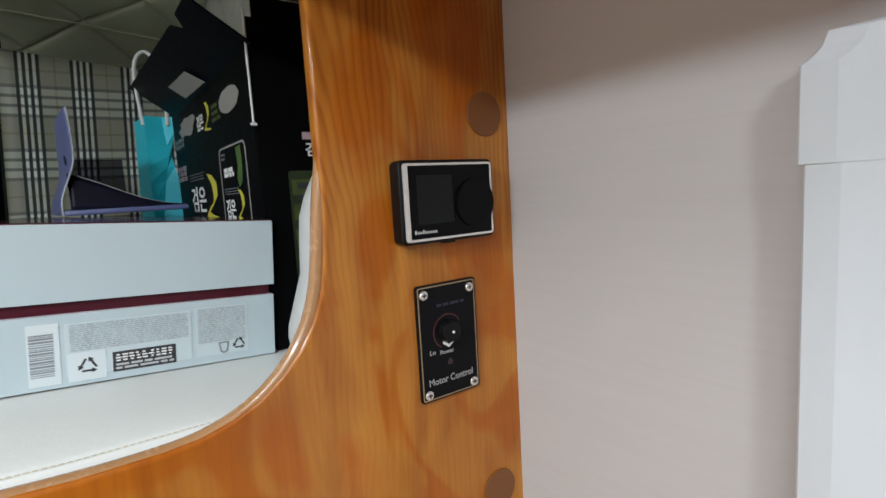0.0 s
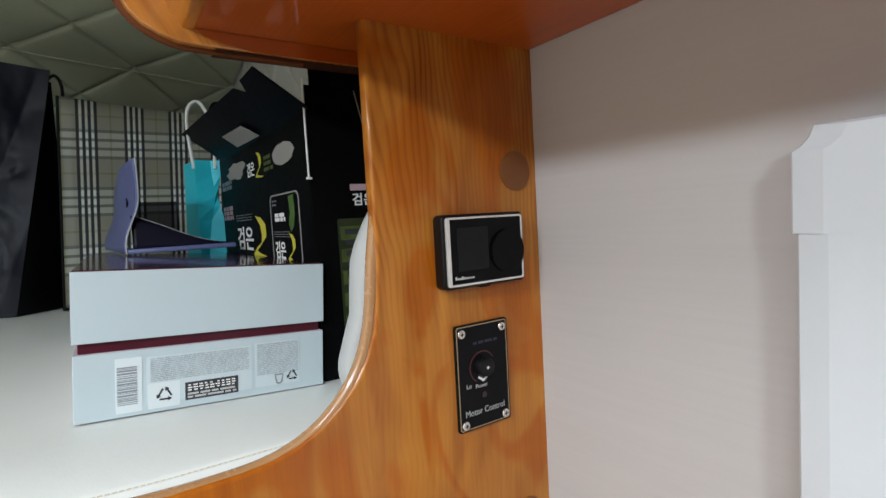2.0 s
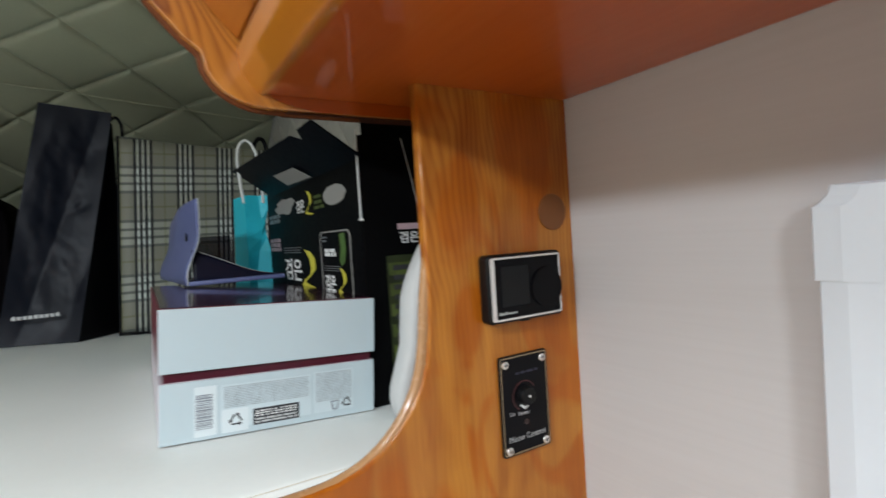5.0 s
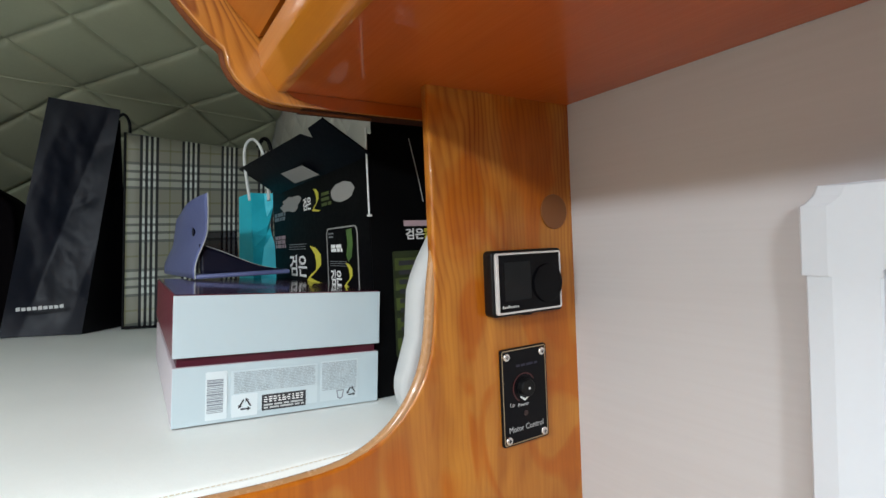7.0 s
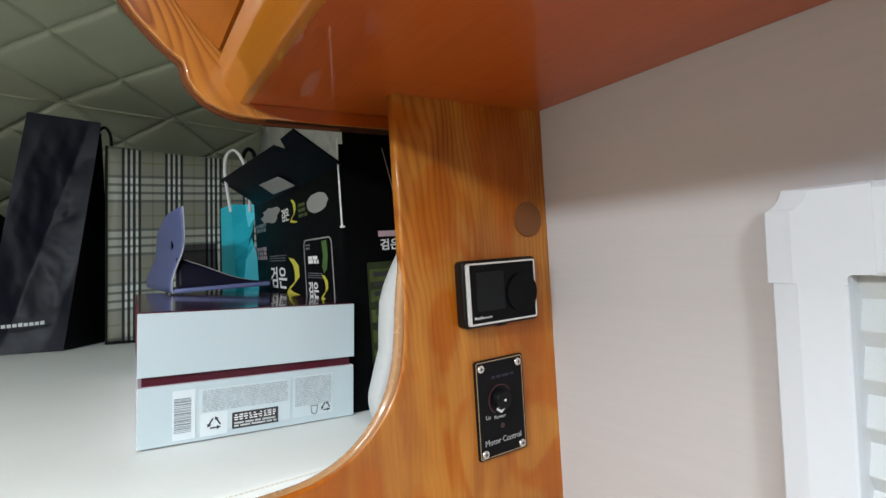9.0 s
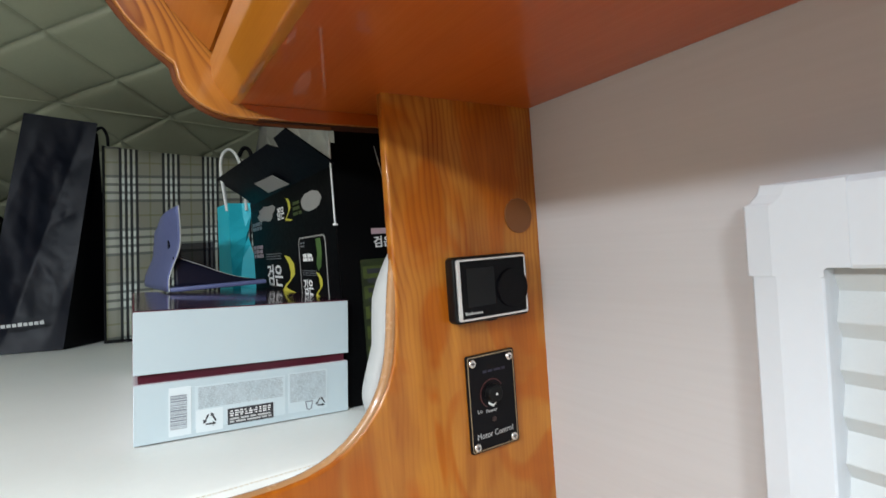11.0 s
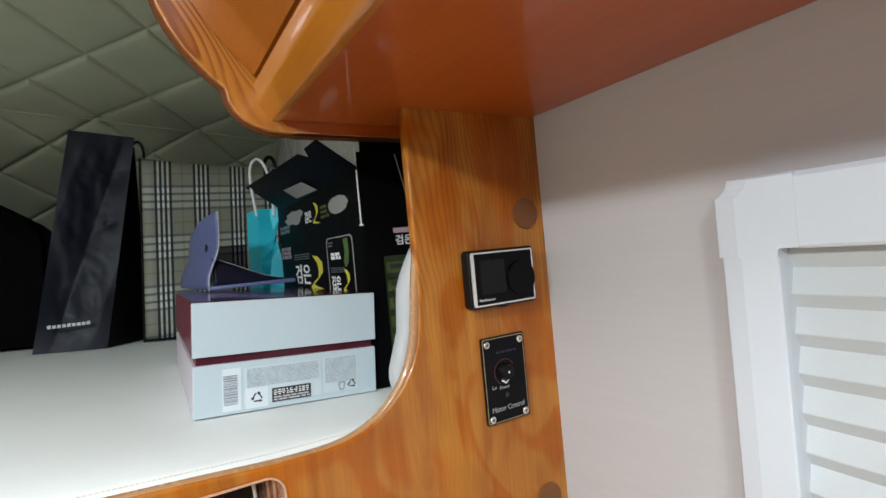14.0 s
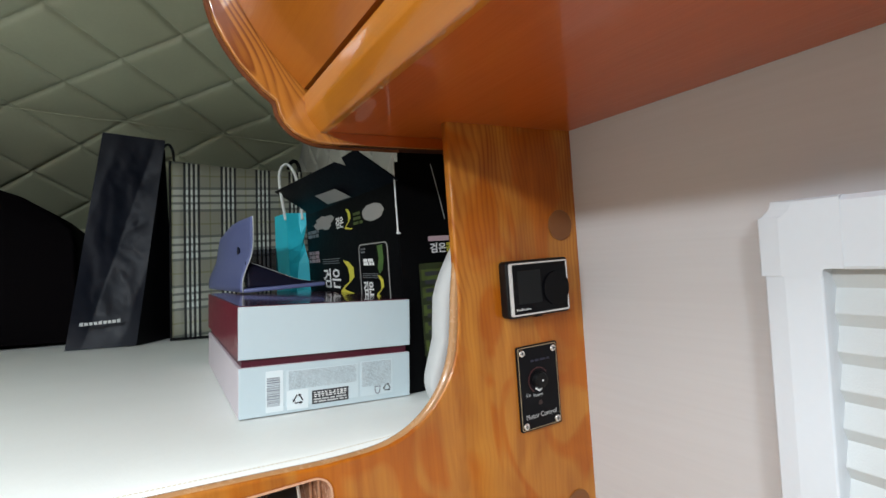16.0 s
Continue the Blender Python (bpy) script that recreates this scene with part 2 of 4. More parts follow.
def tartan_mat():
    """Cream check with groups of dark and white lines both ways."""
    m = bpy.data.materials.new("tartan_cloth")
    m.use_nodes = True
    nt = m.node_tree
    b = nt.nodes["Principled BSDF"]
    b.inputs["Roughness"].default_value = 0.55
    tc = nt.nodes.new("ShaderNodeTexCoord")
    sx = nt.nodes.new("ShaderNodeSeparateXYZ")
    nt.links.new(tc.outputs["Object"], sx.inputs[0])
    black, cream = (0.014, 0.018, 0.034), (0.190, 0.190, 0.145)

    def stripes(socket, period, shift, rows):
        d = nt.nodes.new("ShaderNodeMath")
        d.operation = "MULTIPLY_ADD"
        nt.links.new(socket, d.inputs[0])
        d.inputs[1].default_value, d.inputs[2].default_value = 1 / period, shift
        f = nt.nodes.new("ShaderNodeMath")
        f.operation = "FRACT"
        nt.links.new(d.outputs[0], f.inputs[0])
        r = nt.nodes.new("ShaderNodeValToRGB")
        r.color_ramp.interpolation = "CONSTANT"
        for i, (p, c) in enumerate(rows):
            el = r.color_ramp.elements[i] if i < 2 else r.color_ramp.elements.new(p)
            el.position, el.color = p, (*c, 1)
        nt.links.new(f.outputs[0], r.inputs["Fac"])
        return r.outputs["Color"]

    lean = nt.nodes.new("ShaderNodeMath")
    lean.operation = "MULTIPLY_ADD"
    nt.links.new(sx.outputs["Z"], lean.inputs[0])
    lean.inputs[1].default_value = -0.054
    shifted = nt.nodes.new("ShaderNodeMath")
    shifted.inputs[1].default_value = 0.054 * 1.64
    nt.links.new(sx.outputs["X"], shifted.inputs[0])
    nt.links.new(shifted.outputs[0], lean.inputs[2])
    one = (1, 1, 1)
    lift = (1.95, 2.04, 2.25)
    pale = (1.48, 1.54, 1.66)
    up = [(0, black), (0.066, lift), (0.122, black), (0.188, lift), (0.245, black), (0.311, lift), (0.368, black), (0.434, one), (0.69, (0.78, 0.78, 0.6)), (0.73, one)]
    grey = (0.50, 0.54, 0.60)
    across = [(0, grey), (0.052, pale), (0.1535, grey), (0.2055, pale), (0.307, grey), (0.359, pale), (0.4605, grey), (0.5125, one), (0.73, (0.78, 0.78, 0.6)), (0.765, one)]
    mu = nt.nodes.new("ShaderNodeMix")
    mu.data_type, mu.blend_type = "RGBA", "MULTIPLY"
    mu.inputs["Factor"].default_value = 1.0
    nt.links.new(stripes(lean.outputs[0], 0.0685, 0.474, up), mu.inputs["A"])
    nt.links.new(stripes(sx.outputs["Z"], 0.0965, 0.225, across), mu.inputs["B"])
    m2 = nt.nodes.new("ShaderNodeMix")
    m2.data_type, m2.blend_type = "RGBA", "MULTIPLY"
    m2.inputs["Factor"].default_value = 1.0
    nt.links.new(mu.outputs["Result"], m2.inputs["A"])
    m2.inputs["B"].default_value = (*cream, 1)
    nt.links.new(m2.outputs["Result"], b.inputs["Base Color"])
    n = nt.nodes.new("ShaderNodeTexNoise")
    n.inputs["Scale"].default_value = 500
    nt.links.new(tc.outputs["Object"], n.inputs["Vector"])
    bp = nt.nodes.new("ShaderNodeBump")
    bp.inputs["Strength"].default_value, bp.inputs["Distance"].default_value = 0.3, 0.0005
    nt.links.new(n.outputs["Fac"], bp.inputs["Height"])
    nt.links.new(bp.outputs[0], b.inputs["Normal"])
    return m


PINE = sawn_pine("varnished_pine", (0.49, 0.140, 0.007), (0.23, 0.042, 0.002), (0.54, 0.215, 0.030))
# Pine with the shade of the locker's underside put into its colour.
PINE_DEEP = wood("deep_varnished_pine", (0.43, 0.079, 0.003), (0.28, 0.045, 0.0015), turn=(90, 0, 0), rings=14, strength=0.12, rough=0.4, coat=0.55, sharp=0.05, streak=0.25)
PINE_PALE = wood("pale_varnished_pine", (0.58, 0.225, 0.034), (0.22, 0.054, 0.005), turn=(0, 28, 0), rings=95, strength=1.9, coat=1.0, sharp=0.06, streak=0.3, figure=0.38)
PINE_RAIL = wood("golden_varnished_pine", (0.50, 0.170, 0.010), (0.32, 0.090, 0.004), turn=(90, 0, 0), rings=20, strength=0.3, coat=1.0, sharp=0.05, streak=0.25)
PINE_DOOR = wood("door_pine", (0.46, 0.135, 0.009), (0.31, 0.072, 0.004), turn=(90, 0, 0), rings=20, strength=0.4, coat=0.9, sharp=0.06, streak=0.2)
LAMINATE = wallpaper_mat()
WHITE_PLASTIC = mat("white_plastic", (0.63, 0.67, 0.71), 0.32, vary=0.03, bump=0.03)
BLIND_CLOTH = mat("blind_cloth", (0.52, 0.54, 0.54), 0.8, vary=0.05, bump=0.15, bump_scale=900)
LEATHER = mat("white_leatherette", (0.76, 0.785, 0.75), 0.45, vary=0.04, bump=0.12, bump_scale=700)
THREAD = mat("beige_thread", (0.62, 0.55, 0.42), 0.8)
CUSHION = mat("white_cushion_cloth", (0.47, 0.47, 0.46), 0.6, vary=0.06, bump=0.1)
QUILT = mat("olive_quilted_leatherette", (0.50, 0.525, 0.375), 0.36, vary=0.08, bump=0.12, bump_scale=700)
QUILT_PALE = mat("cream_quilted_leatherette", (0.48, 0.47, 0.42), 0.5, vary=0.05, bump=0.1, bump_scale=700)
BLACK_PLASTIC = mat("black_plastic", (0.006, 0.0058, 0.006), 0.4, bump=0.05, spec=0.2)
BLACK_GLASS = mat("black_glass", (0.003, 0.003, 0.004), 0.14, spec=0.14, vary=0.05)
SCREEN = mat("dark_display", (0.009, 0.010, 0.011), 0.15, spec=0.2)
SILVER = mat("brushed_silver", (0.90, 0.89, 0.87), 0.22, metal=0.55, vary=0.05)
STEEL = mat("screw_steel", (0.86, 0.84, 0.80), 0.22, metal=0.85)
PLATE_BLACK = mat("black_anodised_plate", (0.006, 0.0058, 0.007), 0.3, bump=0.04, spec=0.12)
PINK_LACQUER = mat("pink_lacquered_edge", (0.66, 0.36, 0.22), 0.25, coat=0.5)
# Tan with the sheen of the varnished board edge put into the colour.
EDGE_SHEEN = mat("pine_sheen_tan", (0.42, 0.22, 0.095), 0.25, coat=0.6)
# Near-black brown that paints the shade under the locker's end board.
EDGE_SHADE = mat("edge_shade_brown", (0.045, 0.012, 0.004), 0.6, spec=0.2)
EDGE_BROWN = mat("brown_edge_band", (0.12, 0.032, 0.007), 0.62, spec=0.2)
NECK_CARD = mat("deep_burgundy_card", (0.070, 0.004, 0.015), 0.35)
FINE_PRINT = mat("pale_grey_print", (0.435, 0.495, 0.52), 0.6, vary=0.3, scale=900)
PICTURE_DARK = mat("dark_green_picture", (0.022, 0.030, 0.009), 0.5, vary=0.5, scale=250)
PRINT_WHITE = mat("white_print", (0.8, 0.8, 0.78), 0.6, vary=0.03)
PRINT_GREY = mat("grey_print", (0.52, 0.53, 0.52), 0.6, vary=0.15, scale=600)
STATUS_DARK = mat("dark_brown_lens", (0.035, 0.018, 0.016), 0.3)
BRASS_LINE = mat("brass_line", (0.36, 0.27, 0.16), 0.4, metal=0.3)
LEGEND = mat("dull_white_legend", (0.42, 0.42, 0.42), 0.6)
PRINT_BLACK = mat("black_print", (0.03, 0.03, 0.035), 0.5)
PRINT_DARK = mat("charcoal_print", (0.17, 0.18, 0.19), 0.5)
BARCODE_GREY = mat("slate_grey_print", (0.25, 0.27, 0.30), 0.5)
PRINT_RED = mat("red_print", (0.062, 0.012, 0.012), 0.5)
PRINT_YELLOW = mat("yellow_print", (0.62, 0.56, 0.06), 0.5)
PRINT_GREEN = mat("green_print", (0.075, 0.15, 0.035), 0.5, vary=0.5, scale=400)
PRINT_MOSS = mat("moss_print", (0.075, 0.10, 0.022), 0.5, vary=0.5, scale=300)
PRINT_PINK = mat("pink_print", (0.50, 0.35, 0.38), 0.5, vary=0.2, scale=500)
CAP_BROWN = mat("brown_cover_cap", (0.20, 0.070, 0.016), 0.42, vary=0.08)
CARD_WHITE = mat("white_gift_card", (0.495, 0.585, 0.615), 0.35, vary=0.02, coat=0.2)
CARD_LABEL = mat("label_paper", (0.66, 0.725, 0.74), 0.45, vary=0.02)
CARD_SHEEN = mat("label_print_ground", (0.56, 0.645, 0.67), 0.45, vary=0.03)
CARD_PINK = mat("pinkish_white_card", (0.52, 0.455, 0.49), 0.40, coat=0.15, vary=0.04)
BURGUNDY = mat("glossy_burgundy_card", (0.135, 0.009, 0.022), 0.30, coat=0.12, vary=0.05, coat_rough=0.12)
DARK_LID = mat("dark_glossy_card", (0.05, 0.012, 0.025), 0.14, coat=0.4, vary=0.05)
CARTON_BLACK = mat("black_carton", (0.003, 0.003, 0.0033), 0.5, vary=0.2, spec=0.06)
CARTON_NAVY = mat("navy_black_carton", (0.0025, 0.0028, 0.0055), 0.45, vary=0.2, spec=0.06)
GREY_CARD = mat("grey_card", (0.30, 0.29, 0.27), 0.6)
BAG_BLACK = mat("charcoal_bag_film", (0.0052, 0.0070, 0.0130), 0.44, vary=0.3, scale=40, bump=0.10, bump_scale=90, spec=0.2)
BAG_SIDE = mat("black_bag_side", (0.004, 0.004, 0.005), 0.5, spec=0.12)
TARTAN = tartan_mat()
CYAN = mat("turquoise_paper", (0.03, 0.66, 0.80), 0.5, vary=0.1)
ROPE = mat("white_rope", (0.75, 0.76, 0.74), 0.7)
PURPLE = mat("periwinkle_card", (0.125, 0.145, 0.30), 0.4, vary=0.08)
SMOKY = bpy.data.materials.new("smoky_plastic_film")
SMOKY.use_nodes = True
smoky_nodes = SMOKY.node_tree.nodes
smoky_mix, smoky_clear = smoky_nodes.new("ShaderNodeMixShader"), smoky_nodes.new("ShaderNodeBsdfTransparent")
smoky_clear.inputs["Color"].default_value = (0.22, 0.22, 0.26, 1)
smoky_nodes["Principled BSDF"].inputs["Base Color"].default_value = (0.01, 0.01, 0.02, 1)
smoky_nodes["Principled BSDF"].inputs["Roughness"].default_value = 0.2
smoky_mix.inputs[0].default_value = 0.35
SMOKY.node_tree.links.new(smoky_clear.outputs[0], smoky_mix.inputs[1])
SMOKY.node_tree.links.new(smoky_nodes["Principled BSDF"].outputs[0], smoky_mix.inputs[2])
SMOKY.node_tree.links.new(smoky_mix.outputs[0], smoky_nodes["Material Output"].inputs["Surface"])
NAVY = mat("navy_lining", (0.007, 0.007, 0.018), 0.35, spec=0.2)
BLACK_CLOTH = mat("black_nylon", (0.0022, 0.0015, 0.002), 0.8, bump=0.2, spec=0.04)
GAP_SHADE = mat("gap_shade_brown", (0.05, 0.015, 0.006), 0.6)
# Unseen floor, made pale so that it bounces warm light upward.
FLOOR_MAT = wood("floor_vinyl", (0.64, 0.47, 0.29), (0.50, 0.35, 0.20), turn=(90, 0, 0))
GLASS_DARK = mat("dark_bottle", (0.02, 0.024, 0.035), 0.12, coat=0.5)
CREAM_CEILING = mat("cream_ceiling_board", (0.80, 0.76, 0.68), 0.5, vary=0.04)
GLOW = bpy.data.materials.new("lamp_glow")
GLOW.use_nodes = True
GLOW.node_tree.nodes["Principled BSDF"].inputs["Emission Color"].default_value = (1, 0.96, 0.9, 1)
GLOW.node_tree.nodes["Principled BSDF"].inputs["Emission Strength"].default_value = 6.0


# ---- building helpers ----
def smooth(me, on=True):
    for p in me.polygons:
        p.use_smooth = on


def to_mesh(source, name="mesh", soft=False):
    if isinstance(source, bpy.types.Mesh):
        return source
    me = bpy.data.meshes.new(name)
    bmesh.ops.recalc_face_normals(source, faces=source.faces)
    source.to_mesh(me)
    source.free()
    smooth(me, soft)
    return me


def put(name, source, material, label="", category="", group="", kind="", soft=False, at=None):
    """A top-level mesh, built in world places."""
    me = to_mesh(source, name, soft)
    me.materials.append(material)
    return tagged(new(name, me), label, category, group, kind)


def thing(name, at, label, category, group="", kind="", turn=None):
    ob = new(name)
    ob.empty_display_size = 0.02
    ob.matrix_basis = pose(*at) if turn is None else pose(*at, *turn)
    return tagged(ob, label, category, group, kind)


def part(name, source, material, parent, label="", local=False, soft=False):
    """One mesh under a thing; built in world places, or in the thing's own when local."""
    me = to_mesh(source, name, soft)
    if not me.materials:
        me.materials.append(material)
    ob = new(name, me)
    ob.parent = parent
    if not local:
        m = parent.matrix_basis.copy()
        up = parent.parent
        while up:
            m = up.matrix_basis @ parent.matrix_parent_inverse @ m
            up = up.parent
        ob.matrix_parent_inverse = m.inverted()
    if label:
        tagged(ob, label)
    return ob


def box(x0, x1, y0, y1, z0, z1, bevel=0.0, seg=2):
    bm = bmesh.new()
    bmesh.ops.create_cube(bm, size=1)
    for v in bm.verts:
        v.co = ((x0 + x1) / 2 + v.co.x * (x1 - x0), (y0 + y1) / 2 + v.co.y * (y1 - y0), (z0 + z1) / 2 + v.co.z * (z1 - z0))
    if bevel:
        bmesh.ops.bevel(bm, geom=bm.edges[:], offset=bevel, segments=seg, affect="EDGES", profile=0.5)
    return bm


def cyl(r, depth, m, seg=40, bevel=0.0, r2=None):
    bm = bmesh.new()
    bmesh.ops.create_cone(bm, cap_ends=True, segments=seg, radius1=r, radius2=r if r2 is None else r2, depth=depth)
    if bevel:
        rim = [e for e in bm.edges if len(e.link_faces) == 2 and any(len(f.verts) > 4 for f in e.link_faces)]
        bmesh.ops.bevel(bm, geom=rim, offset=bevel, segments=2, affect="EDGES", profile=0.5)
    bm.transform(m)
    return bm


def round_rect(x0, x1, z0, z1, r, n=6):
    pts = []
    for cx, cz, a in ((x1 - r, z1 - r, 0), (x0 + r, z1 - r, 90), (x0 + r, z0 + r, 180), (x1 - r, z0 + r, 270)):
        for i in range(n + 1):
            t = radians(a + 90 * i / n)
            pts.append((cx + r * math.cos(t), cz + r * math.sin(t)))
    return pts


def slab(loops, thick, bevel=0.0, m=None, res=2):
    """A sheet in the xz plane with holes: its front at y = 0, its back at y = thick, then moved by m."""
    cu = bpy.data.curves.new("slab", "CURVE")
    cu.dimensions, cu.fill_mode = "2D", "BOTH"
    cu.extrude, cu.bevel_depth, cu.bevel_resolution, cu.offset = max(thick / 2 - bevel, 0), bevel, res, -bevel
    for pts in loops:
        s = cu.splines.new("POLY")
        s.points.add(len(pts) - 1)
        for p, q in zip(s.points, pts):
            p.co = (q[0], q[1], 0, 1)
        s.use_cyclic_u = True
    tmp = new("slab", cu)
    bpy.context.view_layer.update()
    me = bpy.data.meshes.new_from_object(tmp.evaluated_get(bpy.context.evaluated_depsgraph_get()))
    bpy.data.objects.remove(tmp)
    bpy.data.curves.remove(cu)
    me.transform(pose(0, thick / 2, 0, 90))
    if m is not None:
        me.transform(m)
    me.materials.clear()
    return me


def words(text, size, m, align="CENTER", depth=0.00015, bold=0.0, squeeze=1.0):
    """Lettering in the xz plane that faces -y, middle at the origin, moved by m."""
    cu = bpy.data.curves.new("words", "FONT")
    cu.body, cu.size, cu.align_x, cu.align_y, cu.extrude, cu.offset = text, size, align, "CENTER", depth, bold
    cu.resolution_u = 3
    tmp = new("words", cu)
    bpy.context.view_layer.update()
    me = bpy.data.meshes.new_from_object(tmp.evaluated_get(bpy.context.evaluated_depsgraph_get()))
    bpy.data.objects.remove(tmp)
    bpy.data.curves.remove(cu)
    me.transform(Matrix.Diagonal((squeeze, 1, 1, 1)))
    me.transform(m @ pose(0, 0, 0, 90))
    me.materials.clear()
    return me


def bars(x0, x1, z0, z1, rows, m, seed=1, fill=0.55, thick=0.0002):
    """Rows of short bars in place of writing too small to read."""
    rng = random.Random(seed)
    bm = bmesh.new()
    h = (z1 - z0) / rows
    for i in range(rows):
        x = x0
        while x < x1 - h:
            w = min(rng.uniform(1.5, 5) * h, x1 - x)
            z = z1 - (i + 0.5) * h
            vs = [bm.verts.new(m @ Vector(p)) for p in ((x, 0, z - h * fill / 2), (x + w, 0, z - h * fill / 2), (x + w, 0, z + h * fill / 2), (x, 0, z + h * fill / 2))]
            bm.faces.new(vs)
            x += w + 0.5 * h
    return bm


def tube(points, r, seg=8, closed=False):
    cu = bpy.data.curves.new("tube", "CURVE")
    cu.dimensions, cu.bevel_depth, cu.bevel_resolution, cu.use_fill_caps = "3D", r, max(1, seg // 4), True
    s = cu.splines.new("NURBS")
    s.points.add(len(points) - 1)
    for p, q in zip(s.points, points):
        p.co = (*q, 1)
    s.use_endpoint_u, s.order_u, s.use_cyclic_u = True, 3, closed
    tmp = new("tube", cu)
    bpy.context.view_layer.update()
    me = bpy.data.meshes.new_from_object(tmp.evaluated_get(bpy.context.evaluated_depsgraph_get()))
    bpy.data.objects.remove(tmp)
    bpy.data.curves.remove(cu)
    me.materials.clear()
    smooth(me)
    return me


def sheet(fn, nu, nv):
    """A grid of points fn(a, b), a and b from 0 to 1."""
    bm = bmesh.new()
    vs = [[bm.verts.new(fn(i / nu, j / nv)) for j in range(nv + 1)] for i in range(nu + 1)]
    for i in range(nu):
        for j in range(nv):
            bm.faces.new((vs[i][j], vs[i + 1][j], vs[i + 1][j + 1], vs[i][j + 1]))
    return bm


def thicken(bm, t):
    bmesh.ops.recalc_face_normals(bm, faces=bm.faces)
    bmesh.ops.solidify(bm, geom=bm.faces[:], thickness=t)
    return bm


def poly(points, thick=0.0):
    bm = bmesh.new()
    bm.faces.new([bm.verts.new(p) for p in points])
    return thicken(bm, thick) if thick else bm


def bed_z(x):
    return 1.452 - 0.066 * (x + 0.066)


# ---- the shell of the van ----
WX, CEIL, CAB_Z = 0.084, 2.06, 1.714
WY0, WY1, WZ0, WZ1 = -0.212, -0.92, 1.08, 1.595
WALL_FACE = Matrix(((0, 1, 0, WX), (-1, 0, 0, 0), (0, 0, 1, 0), (0, 0, 0, 1)))
put("wall_side", slab([[(-1.6, 0), (4.6, 0), (4.6, 2.2), (-1.6, 2.2)], [(-WY0, WZ0), (-WY1, WZ0), (-WY1, WZ1), (-WY0, WZ1)]], 0.035, 0, WALL_FACE), LAMINATE, "off-white laminate side wall with fine streaks", "wall", kind="structure")
# Unseen closing walls: far side pale for fill, rear dark against reflections.
put("wall_far_side", box(-1.84, -1.80, -4.6, 1.6, 0, 2.2), CREAM_CEILING, "unseen far side wall, cream to bounce fill light", "wall", kind="structure")
put("wall_rear", box(-1.80, WX, -4.64, -4.6, 0, 2.2), PINE_DEEP, "unseen rear wall, dark pine to limit bounce and reflections", "wall", kind="structure")
put("floor", box(-1.84, WX + 0.035, -4.6, 1.6, -0.03, 0), FLOOR_MAT, "unseen wood-look floor, pale tan to bounce warm light", "floor", kind="structure")
put("ceiling", box(-1.80, WX, -4.6, 0.46, CEIL, CEIL + 0.03), CREAM_CEILING, "cream ceiling board", "ceiling", kind="structure")


def lattice(u, v):
    """Puffed diamonds: 0 in the seams, 1 in the middle."""
    a, b = u / 0.192 + v / 0.2, u / 0.192 - v / 0.2
    da, db = abs(a - round(a)), abs(b - round(b))
    d = min(da, db)
    return 0.72 * (1 - math.exp(-d / 0.016)) + 0.28 * (1 - math.exp(-d / 0.14))


def quilt_point(a, b):
    x = 0.07 - 1.865 * (1 - a) ** 1.7
    s = -0.52 + b * 1.24
    y0 = 0.89 + 0.155 * (x + 0.319) * (1 if s > -0.3 else max(0.0, (s + 0.52) / 0.22))
    c = 1 / math.hypot(1, 0.31)
    if s < 0:
        y, z, n = y0 + s * c, 0, (0.3, 0.95)
        z = 1.964 - 0.31 * (y - 0.795)
    else:
        d, e = min(s, 0.42), max(0.0, s - 0.42)
        y, z = y0 + d * 0.86 + e * 0.10, 1.964 - 0.31 * (y0 - 0.795) - d * 0.50 - e
        n = (0.45, 0.89) if s < 0.42 else (0.99, 0.10)
    p = 0.0125 * (1 - lattice(x + 0.319, s)) - 0.006
    return Vector((x, y + n[0] * p, z + n[1] * p))


put("ceiling_bunk_quilt", sheet(quilt_point, 560, 420), QUILT, "olive quilted leatherette bunk ceiling", "ceiling", kind="structure", soft=True)


put("trim_quilt_piping", tube([quilt_point(i / 40, 0.52 / 1.24) + Vector((0, -0.001, -0.0055)) for i in range(41)], 0.0014), QUILT, "thin olive piping along the quilt fold", "trim", kind="structure")


def side_quilt(a, b):
    y, z = 0.03 + a * 1.3, 1.44 + b * 0.66
    return Vector((WX - 0.012 + 0.013 * (1 - lattice(y * 1.9, z * 1.9)), y, z))


put("wall_bunk_quilt", sheet(side_quilt, 340, 180), QUILT_PALE, "cream quilted leatherette bunk side wall", "wall", kind="structure", soft=True)

# ---- the pine partition ----
edge = [(-0.0625, 1.7165), (-0.0625, 1.64), (-0.0625, 1.56), (-0.0640, 1.535), (-0.0675, 1.513), (-0.0740, 1.496), (-0.0830, 1.482), (-0.0940, 1.470),
        (-0.107, 1.460), (-0.122, 1.4528), (-0.138, 1.4485), (-0.155, 1.4470), (-0.19, 1.4470), (-0.235, 1.4500), (-0.28, 1.4525), (-0.6, 1.470), (-1.795, 1.536)]
outline = [(WX + 0.004, 1.7165)] + edge + [(-1.795, 1.10), (WX + 0.004, 1.10)]
NICHE = (-0.46, -0.1855, 1.30, 1.4385)
partition = thing("partition", (0.0, 0.005, 1.10), "varnished orange pine partition with a curved cut-out edge", "partition", kind="structure")
part("board", slab([outline, round_rect(*NICHE, 0.013)], 0.010, 0.0028, res=3), PINE, partition)
